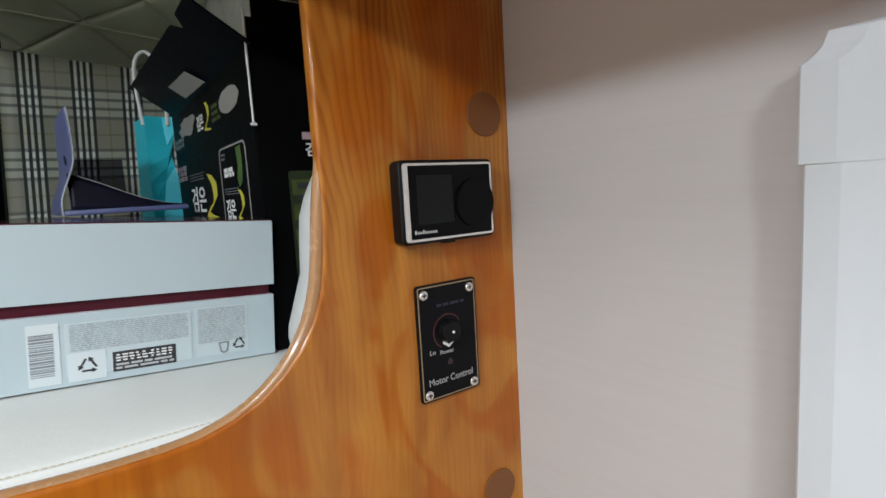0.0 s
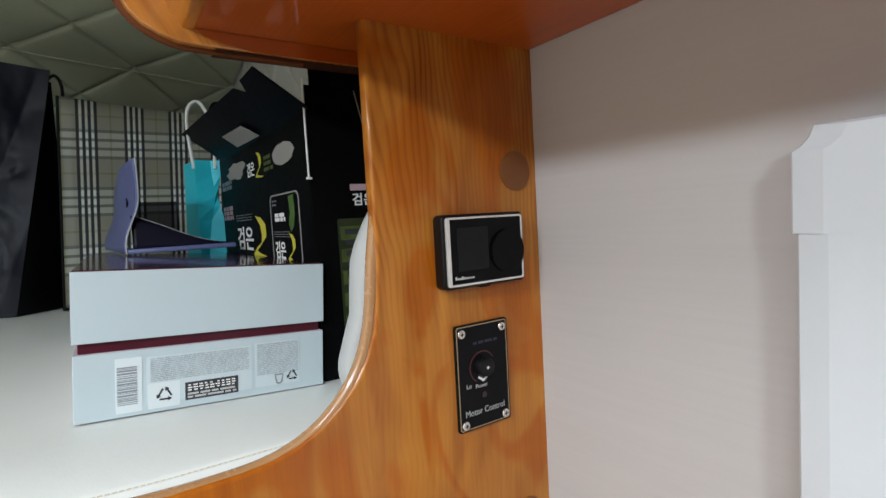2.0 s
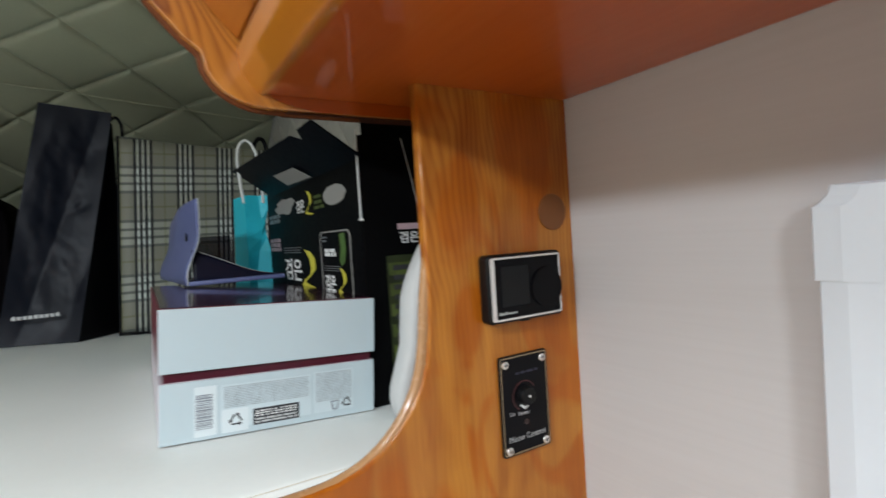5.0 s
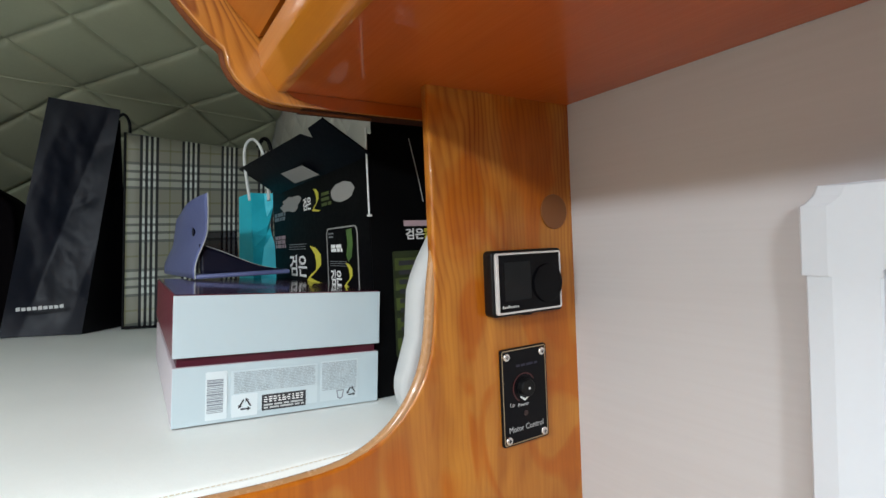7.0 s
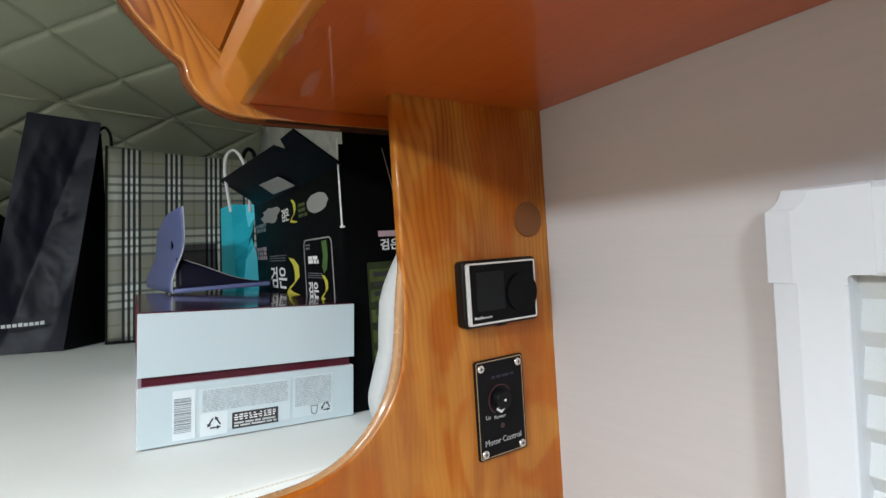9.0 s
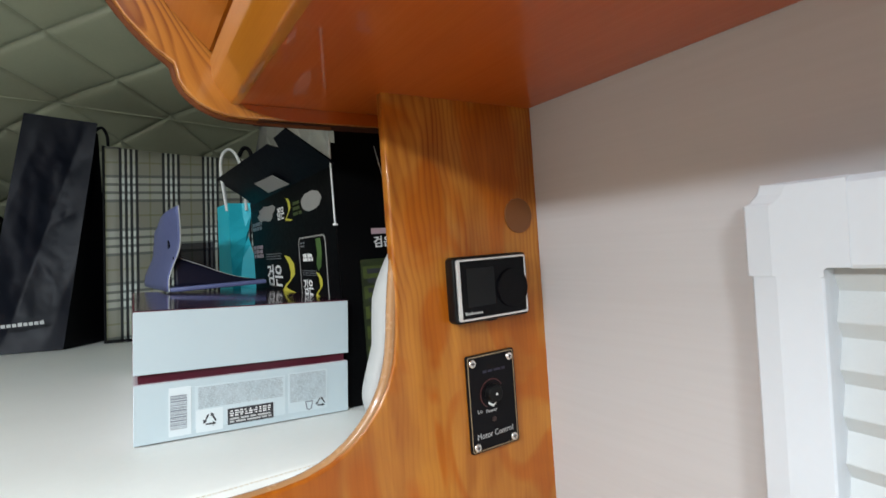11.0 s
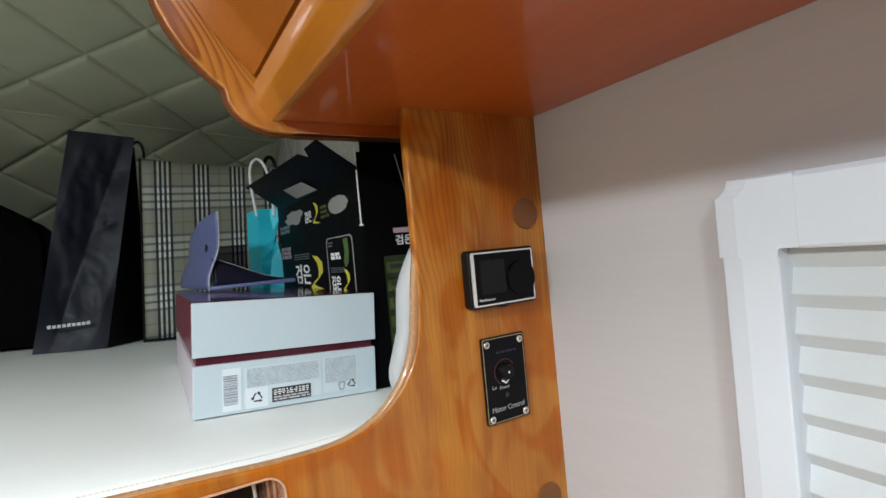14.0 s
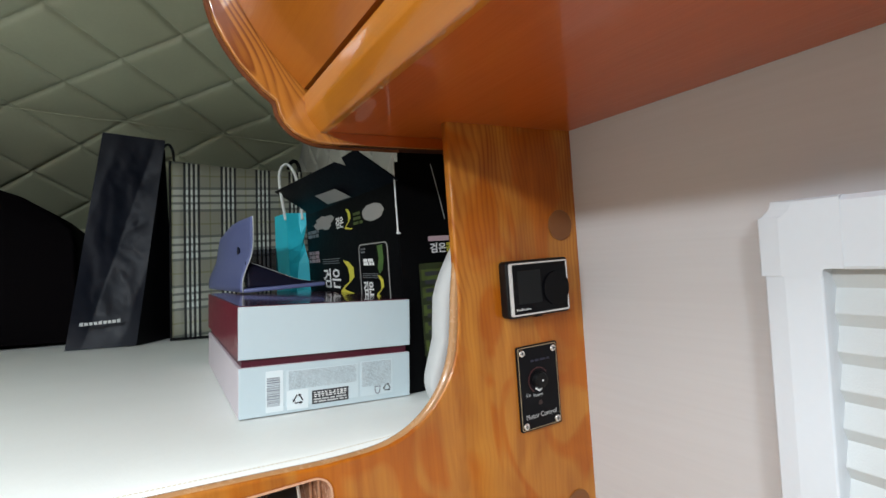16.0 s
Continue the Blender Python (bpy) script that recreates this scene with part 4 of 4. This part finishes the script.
part("film_window", sheet(lambda a, b: Vector((-0.178 + 0.049 * a, 0.404 + 0.006 * b, TOP + 0.006 + 0.054 * b)), 6, 6), SMOKY, purple, "smoky clear plastic film", soft=True)

# ---- black bean carton ----
CX = -0.063
carton = thing("bean_carton", (0.0, 0.28, bed_z(0.0)), "black printed cardboard carton with torn open flaps", "carton")
part("side_panel", box(CX, CX + 0.002, 0.1135, 0.476, bed_z(CX) + 0.0005, 1.6825), CARTON_BLACK, carton)
part("front_panel", box(CX + 0.0005, 0.070, 0.1115, 0.1135, bed_z(CX) - 0.0002, 1.700), CARTON_BLACK, carton)
part("back_panel", box(CX + 0.0005, 0.070, 0.476, 0.478, bed_z(CX) - 0.0002, 1.69), CARTON_BLACK, carton)
part("side_panel", box(0.068, 0.070, 0.1137, 0.4758, bed_z(0.07), 1.69), CARTON_BLACK, carton)
part("front_flap", box(-0.058, 0.066, 0.1120, 0.1138, 1.7, 1.7155, 0.0005), CARTON_BLACK, carton, "raised front flap")
flap_line = [(CX, 0.104, 1.679), (CX, 0.452, 1.678), (-0.0761, 0.470, 1.6931), (-0.1034, 0.518, 1.7244), (-0.1028, 0.484, 1.7237), (-0.0968, 0.211, 1.7169), (-0.0892, 0.188, 1.7081), (-0.0969, 0.180, 1.7170), (-0.0969, 0.137, 1.7170)]
part("side_flap", thicken(poly(flap_line), 0.0016), CARTON_NAVY, carton, "torn navy-black side flap bent outward")
hole = [(x - 0.0021, y, z - 0.0018) for x, y, z in ((-0.0795, 0.349, 1.6970), (-0.0774, 0.263, 1.6946), (-0.0655, 0.238, 1.6809), (-0.0669, 0.330, 1.6825))]
part("hand_hole", thicken(poly(hole), 0.0006), GREY_CARD, carton, "grey torn hand hole")
part("cord", tube([(CX - 0.001, 0.111, 1.705), (CX - 0.0015, 0.1105, 1.68), (CX - 0.0012, 0.1108, 1.65), (CX - 0.0010, 0.1112, 1.624)], 0.0009), ROPE, carton, "white cord down the corner")
part("cord_end", box(CX - 0.0035, CX + 0.001, 0.1085, 0.1112, 1.6225, 1.6245, 0.0006), ROPE, carton, "white plastic cord end")
# Thin pale tube that stands in for a highlight down the carton's front.
part("cord", tube([(-0.0195, 0.1100, 1.6985), (-0.0172, 0.1098, 1.688), (-0.0115, 0.1098, 1.664), (-0.0060, 0.1100, 1.637)], 0.0005), GREY_CARD, carton, "thin grey line for the highlight on a glossy seam")
SIDE = Matrix(((0, 1, 0, CX - 0.0004), (-1, 0, 0, 0), (0, 0, 1, 0), (0, 0, 0, 1)))


def on_side(y, z, extra=0.0):
    return SIDE @ pose(-y, -extra, z)


def side_slab(points, material, name, label="", extra=0.0):
    return part(name, slab([[(-y, zz) for y, zz in points]] if not isinstance(points[0], list) else [[(-y, zz) for y, zz in r] for r in points], 0.0002, 0, SIDE @ pose(0, -extra, 0)), material, carton, label)


def blob(cy, cz, ry, rz, n=18, seed=0, rough=0.12):
    rng = random.Random(seed)
    return [(cy + ry * math.cos(2 * math.pi * i / n) * (1 + rng.uniform(-rough, rough)), cz + rz * math.sin(2 * math.pi * i / n) * (1 + rng.uniform(-rough, rough))) for i in range(n)]


side_slab(blob(0.181, 1.6535, 0.034, 0.0105, seed=1, rough=0.06), GREY_CARD, "speech_bubble", "grey printed bubble")
side_slab(blob(0.378, 1.6570, 0.047, 0.0110, seed=2, rough=0.22), GREY_CARD, "speech_bubble", "grey printed bubble")
part("small_title", words("검은", 0.0170, on_side(0.303, 1.6500), bold=0.0003, squeeze=1.1), PRINT_WHITE, carton, "small white lettering")
part("small_title", bars(-0.247, -0.214, 1.642, 1.660, 3, SIDE, 6, 0.6), PRINT_MOSS, carton, "moss-green lettering bars")
part("price_tag", bars(-0.468, -0.406, 1.637, 1.650, 2, SIDE, 8, 0.8), PRINT_DARK, carton, "dim grey lettering bars")
part("badge", bars(-0.470, -0.411, 1.5970, 1.6160, 3, SIDE, 7, 0.85), PRINT_PINK, carton, "pink lettering badge")
part("title", words("검은", 0.031, on_side(0.354, 1.5705), bold=0.0005, squeeze=1.45), PRINT_WHITE, carton, "large white lettering")
POD = [(0.300, 1.5985), (0.277, 1.5962), (0.259, 1.5880), (0.258, 1.5755), (0.281, 1.5660), (0.301, 1.5590), (0.286, 1.5562), (0.246, 1.5525), (0.262, 1.5508), (0.300, 1.5530), (0.317, 1.5545), (0.302, 1.5620), (0.279, 1.5690), (0.276, 1.5772), (0.281, 1.5880)]


def pod(y, z, wide, tall, extra=0.0):
    """The yellow brush stroke: a bean pod that ends in a flat curl."""
    return side_slab([(y + (p - 0.280) * wide, z + (q - 1.575) * tall) for p, q in POD], PRINT_YELLOW, "pod_stroke", "yellow pod-shaped brush stroke", extra)


pod(0.280, 1.575, 1.0, 1.0)
pod(0.267, 1.653, 0.45, 0.60)
part("small_print", bars(-0.395, -0.312, 1.5935, 1.6030, 3, SIDE, 11, 0.35), PRINT_DARK, carton, "grey fine print")
outer = [(-y, z) for y, z in round_rect(0.1430, 0.2355, 1.500, 1.6170, 0.008)]
inner = [(-y, z) for y, z in round_rect(0.1455, 0.2330, 1.5015, 1.6155, 0.007)]
part("label_border", slab([outer, inner], 0.0002, 0, SIDE), GREY_CARD, carton, "grey rounded label border")
side_slab([(0.174, 1.613), (0.159, 1.614), (0.157, 1.598), (0.161, 1.585), (0.171, 1.580), (0.176, 1.587), (0.171, 1.598)], PRINT_GREEN, "bean_picture", "green bean pods")
part("label_mark", bars(-0.228, -0.212, 1.6050, 1.6125, 2, SIDE, 14, 0.5), PRINT_DARK, carton, "small grey mark")
part("label_print", bars(-0.221, -0.186, 1.5900, 1.5985, 2, SIDE, 12, 0.9), PRINT_WHITE, carton, "white lettering bar")
part("label_print", bars(-0.226, -0.175, 1.5740, 1.5810, 3, SIDE, 13, 0.35), PRINT_DARK, carton, "grey fine print")
part("label_title", words("검은", 0.0185, on_side(0.2085, 1.5605), bold=0.0004, squeeze=1.0), PRINT_WHITE, carton, "white label lettering")
pod(0.1695, 1.5650, 0.42, 0.58, 0.0003)
FRONT = pose(0, 0.1108, 0)
part("front_badge", bars(-0.0285, -0.002, 1.6125, 1.6190, 1, FRONT, 15, 0.85), PRINT_PINK, carton, "pink lettering badge")
part("front_title", words("검은", 0.0115, FRONT @ pose(-0.0165, 0, 1.6045), bold=0.0002), PRINT_WHITE, carton, "white lettering")
part("front_title", words("콩", 0.0115, FRONT @ pose(-0.002, 0, 1.6045), bold=0.0002), PRINT_YELLOW, carton, "yellow lettering")
part("front_picture", slab([round_rect(-0.042, 0.02, 1.487, 1.589, 0.002)], 0.0002, 0, FRONT), PICTURE_DARK, carton, "dark moss-green picture")
part("front_picture_print", bars(-0.040, 0.018, 1.49, 1.586, 5, pose(0, 0.1105, 0), 16, 0.62), PRINT_MOSS, carton, "green picture shapes")
part("front_picture_print", bars(-0.036, 0.018, 1.50, 1.582, 9, pose(0, 0.1103, 0), 18, 0.5), PRINT_BLACK, carton, "black lettering bars")

# ---- turquoise paper bag ----
teal = thing("paper_bag", (-0.09, 0.51, bed_z(-0.09)), "turquoise paper gift bag with white rope handle", "bag")


def teal_shell():
    bm = bmesh.new()
    zb = bed_z(-0.1)
    levels = []
    for h in (0, 0.05, 0.09, 0.12, 0.145, 0.165, 0.179, 0.193, 0.21, 0.2295):
        k = h / 0.2295
        pinch = math.exp(-((k - 0.78) / 0.10) ** 2)
        wide = max(0.0, 0.78 - k)
        pts = [(-0.0985 + 0.004 * k, 0.468 + 0.012 * k), (-0.0735 + 0.003 * pinch - 0.03 * wide, 0.486 - 0.004 * pinch), (-0.0605 - 0.0065 * pinch, 0.480 + 0.006 * pinch), (-0.0575 - 0.006 * pinch, 0.512), (-0.066, 0.545), (-0.108 + 0.008 * k, 0.545)]
        levels.append([bm.verts.new((x, y, zb + h)) for x, y in pts])
    for a, b in zip(levels, levels[1:]):
        for i in range(6):
            bm.faces.new((a[i], a[(i + 1) % 6], b[(i + 1) % 6], b[i]))
    bm.faces.new(levels[0])
    return bm


part("body", teal_shell(), CYAN, teal)
part("handle", tube([(-0.0960, 0.482, 1.672), (-0.0975, 0.487, 1.70), (-0.0985, 0.50, 1.735), (-0.094, 0.51, 1.762), (-0.082, 0.513, 1.7745), (-0.071, 0.51, 1.764), (-0.066, 0.50, 1.735), (-0.0665, 0.487, 1.70), (-0.068, 0.482, 1.672)], 0.0024), ROPE, teal, "white rope handle")

# ---- tartan bag ----
tartan = thing("tartan_bag", (-0.13, 0.78, bed_z(-0.13)), "cream and black tartan shopping bag with black piping", "bag")


def tartan_front(a, b):
    x = -0.270 + a * 0.276 + 0.019 * b
    z = bed_z(x - 0.019 * b) + 0.001 + b * 0.3505 - 0.003 * math.sin(a * math.pi) * b
    return Vector((x, 0.735 + 0.006 * b + 0.005 * math.sin(a * 3.2) * math.sin(b * 2.5), z))


def tartan_back(a, b):
    v = tartan_front(a, b)
    return v + Vector((0.01, 0.09 * (1 - 0.6 * b), 0))


part("front", thicken(sheet(tartan_front, 14, 14), 0.002), TARTAN, tartan, soft=True)
part("back", thicken(sheet(tartan_back, 4, 6), 0.002), TARTAN, tartan)
part("handle", tube([(-0.022, 0.747, 1.806), (-0.016, 0.748, 1.822), (-0.006, 0.749, 1.826), (0.002, 0.750, 1.818), (0.004, 0.750, 1.800)], 0.0042), BAG_SIDE, tartan, "short black carrying handle")
part("gusset", poly([tartan_front(0, 0) + Vector((0.001, 0.002, 0)), tartan_front(0, 1) + Vector((0.001, 0.002, 0)), tartan_back(0, 1), tartan_back(0, 0)], 0.001), BAG_SIDE, tartan, "black side gusset")
part("gusset", poly([tartan_front(1, 0) + Vector((-0.001, 0.002, 0)), tartan_front(1, 1) + Vector((-0.001, 0.002, 0)), tartan_back(1, 1), tartan_back(1, 0)], 0.001), BAG_SIDE, tartan, "black side gusset")
part("piping", tube([tartan_front(0, i / 6) for i in range(7)], 0.0028), BAG_SIDE, tartan, "black piping")
part("piping", tube([tartan_front(1, i / 6) for i in range(7)], 0.0028), BAG_SIDE, tartan, "black piping")
part("piping", tube([tartan_front(i / 6, 0.008) for i in range(7)], 0.0032), BAG_SIDE, tartan, "black piping")

# ---- charcoal shopping bag ----
dark_bag = thing("shopping_bag", (-0.36, 0.76, bed_z(-0.36)), "tall charcoal shopping bag with a pale logo bar", "bag")


def bag_front(a, b):
    x0 = -0.432 + (0.432 - 0.358) * b
    x1 = -0.327 + (0.327 - 0.257) * b
    x = x0 + (x1 - x0) * a
    zb = bed_z(x0 + (x1 - x0) * a - 0.07 * b)
    z = zb + 0.001 + b * (0.389 - 0.004 * a)
    y = 0.700 + 0.034 * b
    w = 0.004 * noise.noise((x * 18 + z * 8, z * 5, 1.3)) + 0.0026 * noise.noise((x * 45 - z * 10, z * 20, 4.1)) + 0.0011 * noise.noise((x * 95 + z * 30, z * 60, 7.7))
    edge_in = min(1, 4 * min(a, 1 - a) + 0.1) * min(1, 5 * b + 0.1) * min(1, 5 * (1 - b) + 0.1)
    crease = a - (0.22 + 0.62 * b)
    fold = -0.014 * max(0.0, 1 - abs(crease) / 0.55) ** 1.2
    dent = 0.003 * max(0.0, 1 - abs(b - 0.56 - 0.12 * (a - 0.7)) / 0.03) * max(0.0, 1 - abs(a - 0.75) / 0.25)
    return Vector((x, y + (w + dent) * edge_in - fold * min(1, 6 * (1 - b), 6 * b + 0.15), z))


def bag_side(a, b):
    p = bag_front(1, b)
    q = Vector((-0.262 + 0.004 * b, 0.80 - 0.045 * b, bed_z(-0.262) + 0.001 + b * 0.375))
    v = p + (q - p) * a
    return v + Vector((-0.010 * math.sin(a * math.pi) * b, 0, 0))


def bag_back(a, b):
    p, q = bag_side(1, b), Vector((-0.40 + 0.05 * b, 0.80 - 0.045 * b, bed_z(-0.36) + 0.001 + b * 0.380))
    return p + (q - p) * a


def bag_left(a, b):
    p, q = bag_back(1, b), bag_front(0, b)
    return p + (q - p) * a


part("front", sheet(bag_front, 40, 90), BAG_BLACK, dark_bag, "crinkled charcoal front", soft=True)
part("side", sheet(bag_side, 6, 12), BAG_SIDE, dark_bag, "black side gusset", soft=True)
part("back", sheet(bag_back, 4, 8), BAG_SIDE, dark_bag)
part("side", sheet(bag_left, 4, 8), BAG_SIDE, dark_bag, "black side gusset")
logo = bmesh.new()
for i in range(9):
    x = -0.4075 + i * 0.0068
    vs = [logo.verts.new((x + dx, 0.6885, 1.5195 + dz)) for dx, dz in ((0, -0.0027), (0.0052, -0.0027), (0.0052, 0.0025 if i % 4 else 0.0038), (0, 0.0025))]
    logo.faces.new(vs)
part("logo_bar", logo, PRINT_GREY, dark_bag, "pale logo bar")
part("handle", tube([(-0.262, 0.742, 1.842), (-0.254, 0.742, 1.852), (-0.247, 0.742, 1.845), (-0.243, 0.744, 1.83), (-0.245, 0.75, 1.81)], 0.0025), BAG_SIDE, dark_bag, "black cord handle")

# ---- black holdall ----


def holdall():
    bm = bmesh.new()
    prof = [(-1.00, 1.50), (-1.00, 1.66), (-0.95, 1.74), (-0.80, 1.772), (-0.62, 1.772), (-0.535, 1.766), (-0.485, 1.750), (-0.440, 1.722), (-0.420, 1.700), (-0.417, 1.67), (-0.420, 1.56), (-0.424, 1.482)]
    rows = []
    for y, k in ((0.70, 0.96), (0.685, 0.98), (0.69, 0.995), (0.72, 1.0), (0.90, 1.0), (0.98, 0.97), (1.00, 0.9)):
        ring = [bm.verts.new((-0.72 + (x + 0.72) * k, y + 0.8 * max(0.0, x + 0.56), bed_z(x) + 0.002 + (z - 1.48) * k + 0.004 * noise.noise((x * 12, y * 12, z * 12)) * (1 if z > 1.52 else 0))) for x, z in prof]
        rows.append(ring)
    n = len(prof)
    for a, b in zip(rows, rows[1:]):
        for i in range(n):
            bm.faces.new((a[i], a[(i + 1) % n], b[(i + 1) % n], b[i]))
    bm.faces.new(rows[0])
    bm.faces.new(rows[-1])
    return bm


put("holdall", holdall(), BLACK_CLOTH, "black nylon holdall lying on the bunk", "bag", soft=True)

# ---- heater control ----
ctl = thing("heater_controller", (0.02, 0.0, 1.561), "black heater controller with a silver bezel and dial", "controller")
part("body", slab([round_rect(-0.0175, 0.0575, 1.5345, 1.5870, 0.004)], 0.0116, 0.0015, pose(0, -0.0116, 0)), BLACK_PLASTIC, ctl)
part("bezel", slab([round_rect(-0.0150, 0.0550, 1.5365, 1.5850, 0.0022), round_rect(-0.0122, 0.0537, 1.5381, 1.5834, 0.001)], 0.0022, 0.0005, pose(0, -0.0133, 0)), SILVER, ctl, "silver bezel")
part("bezel_edge", box(-0.0152, -0.0124, -0.0142, -0.0128, 1.5370, 1.5845, 0.0004), SILVER, ctl, "wide silver left edge")
part("front_glass", slab([round_rect(-0.0121, 0.0536, 1.5382, 1.5833, 0.001)], 0.0012, 0.0002, pose(0, -0.0126, 0)), BLACK_GLASS, ctl, "glossy black front")
part("display", slab([round_rect(-0.0060, 0.0215, 1.5470, 1.5775, 0.001)], 0.0003, 0, pose(0, -0.0129, 0)), SCREEN, ctl, "dark display")
part("dial", cyl(0.0160, 0.0022, pose(0.0392, -0.0134, 1.5585, 90), 48, 0.0007), BLACK_GLASS, ctl, "black turning dial")
logo = bmesh.new()
for i in range(9):
    x, tall = -0.0092 + i * 0.0019, 0.0024 if i in (0, 3) else 0.0015
    logo.faces.new([logo.verts.new((x + dx, -0.01305, 1.5412 + dz)) for dx, dz in ((0, 0), (0.0014, 0), (0.0014, tall), (0, tall))])
part("logo_bar", logo, PRINT_GREY, ctl, "small pale logo bar")
part("button", box(0.015, 0.024, -0.010, -0.004, 1.5333, 1.5350, 0.0006), BLACK_PLASTIC, ctl, "small lower button")

# ---- motor control plate ----
plate = thing("motor_control_plate", (0.0195, 0.0, 1.4665), "black motor control plate with four screws and a knob", "switch plate")
part("plate", slab([round_rect(-0.0053, 0.0442, 1.4266, 1.5062, 0.0022)], 0.0024, 0.0004, pose(0, -0.0024, 0)), PLATE_BLACK, plate)
part("border_line", slab([round_rect(-0.0042, 0.0431, 1.4277, 1.5051, 0.0018), round_rect(-0.0034, 0.0423, 1.4285, 1.5043, 0.0014)], 0.00012, 0, pose(0, -0.00252, 0)), BRASS_LINE, plate, "thin brass-coloured border line")
for sx, sz in ((0.0, 1.5), (0.038, 1.5), (0.0, 1.432), (0.038, 1.432)):
    head = part("screw", cyl(0.0033, 0.0022, pose(sx, -0.0035, sz, 90), 28, 0.0010), STEEL, plate, "domed steel screw", soft=True)
    for wide, tall in ((0.0017, 0.0004), (0.0004, 0.0017)):
        part("slot", box(sx - wide, sx + wide, -0.00475, -0.0044, sz - tall, sz + tall), PRINT_BLACK, head, "dark cross slot")
PF = pose(0, -0.00255, 0)
part("scale_arc", slab([[(0.0185 + r * math.cos(radians(a)), 1.4725 + r * math.sin(radians(a))) for r, rng_a in ((0.0122, range(30, 241, 10)), (0.0112, range(240, 29, -10))) for a in rng_a]], 0.00012, 0, PF), PRINT_RED, plate, "dark red scale arc")
knob = part("knob", cyl(0.0078, 0.006, pose(0.0185, -0.0054, 1.4730, 90), 36, 0.0008, 0.0070), BLACK_PLASTIC, plate, "black turning knob")
part("knob_cap", cyl(0.0010, 0.0004, pose(0.0190, -0.0086, 1.4728, 90), 12), PRINT_WHITE, knob, "white dot on the knob")
part("pointer", slab([[(0.0135, 1.4648), (0.0185, 1.4612), (0.0240, 1.4650), (0.0244, 1.4668), (0.0190, 1.4632), (0.0145, 1.4660)]], 0.0003, 0, pose(0, -0.0030, 0)), PRINT_WHITE, plate, "white curved pointer")
part("lettering", words("Lo", 0.0048, PF @ pose(0.0052, 0, 1.4600)), LEGEND, plate, "white lettering")
part("lettering", words("Power", 0.0044, PF @ pose(0.0170, 0, 1.4585)), LEGEND, plate, "white lettering")
part("lettering", words("Motor Control", 0.0068, PF @ pose(0.0195, 0, 1.4395), squeeze=0.9), LEGEND, plate, "white lettering")
part("top_print", bars(0.0105, 0.0335, 1.4900, 1.4925, 1, PF, 31, 0.8), mat("dim_violet_print", (0.018, 0.018, 0.040), 0.5), plate, "dim violet lettering bar")
part("status_mark", bars(0.0072, 0.0088, 1.4895, 1.4925, 1, PF, 32, 1.0), PRINT_GREY, plate, "small pale mark")
part("status_light", cyl(0.0021, 0.0008, pose(0.0190, -0.0027, 1.4510, 90), 16), STATUS_DARK, plate, "small brown status light")

# ---- things in the niche ----
for x, y, r, h in ((-0.232, 0.085, 0.015, 0.125), (-0.272, 0.10, 0.019, 0.12), (-0.33, 0.09, 0.022, 0.11)):
    put("bottle", cyl(r, h, pose(x, y, 1.30 + h / 2 + 0.0005), 24, 0.004), GLASS_DARK, "dark glossy bottle standing in the niche", "bottle", "bottles in the niche", soft=False)
put("cable", tube([(-0.1965, 0.045, 1.3008), (-0.196, 0.047, 1.34), (-0.1975, 0.05, 1.39), (-0.200, 0.052, 1.425)], 0.0014), ROPE, "thin white cable in the niche", "cable")

# ---- ceiling lamps, out of the way above ----
for (x, y, lamp_z), watts in LAMPS:
    lamp = thing("ceiling_lamp", (x, y, CEIL), "round white ceiling lamp, lit", "lamp", "ceiling lamps")
    part("ring", cyl(0.14, 0.02, pose(x, y, CEIL - 0.01), 48, 0.004), WHITE_PLASTIC, lamp)
    part("diffuser", cyl(0.11, 0.004, pose(x, y, CEIL - 0.0225), 48), GLOW, lamp, "glowing round diffuser")
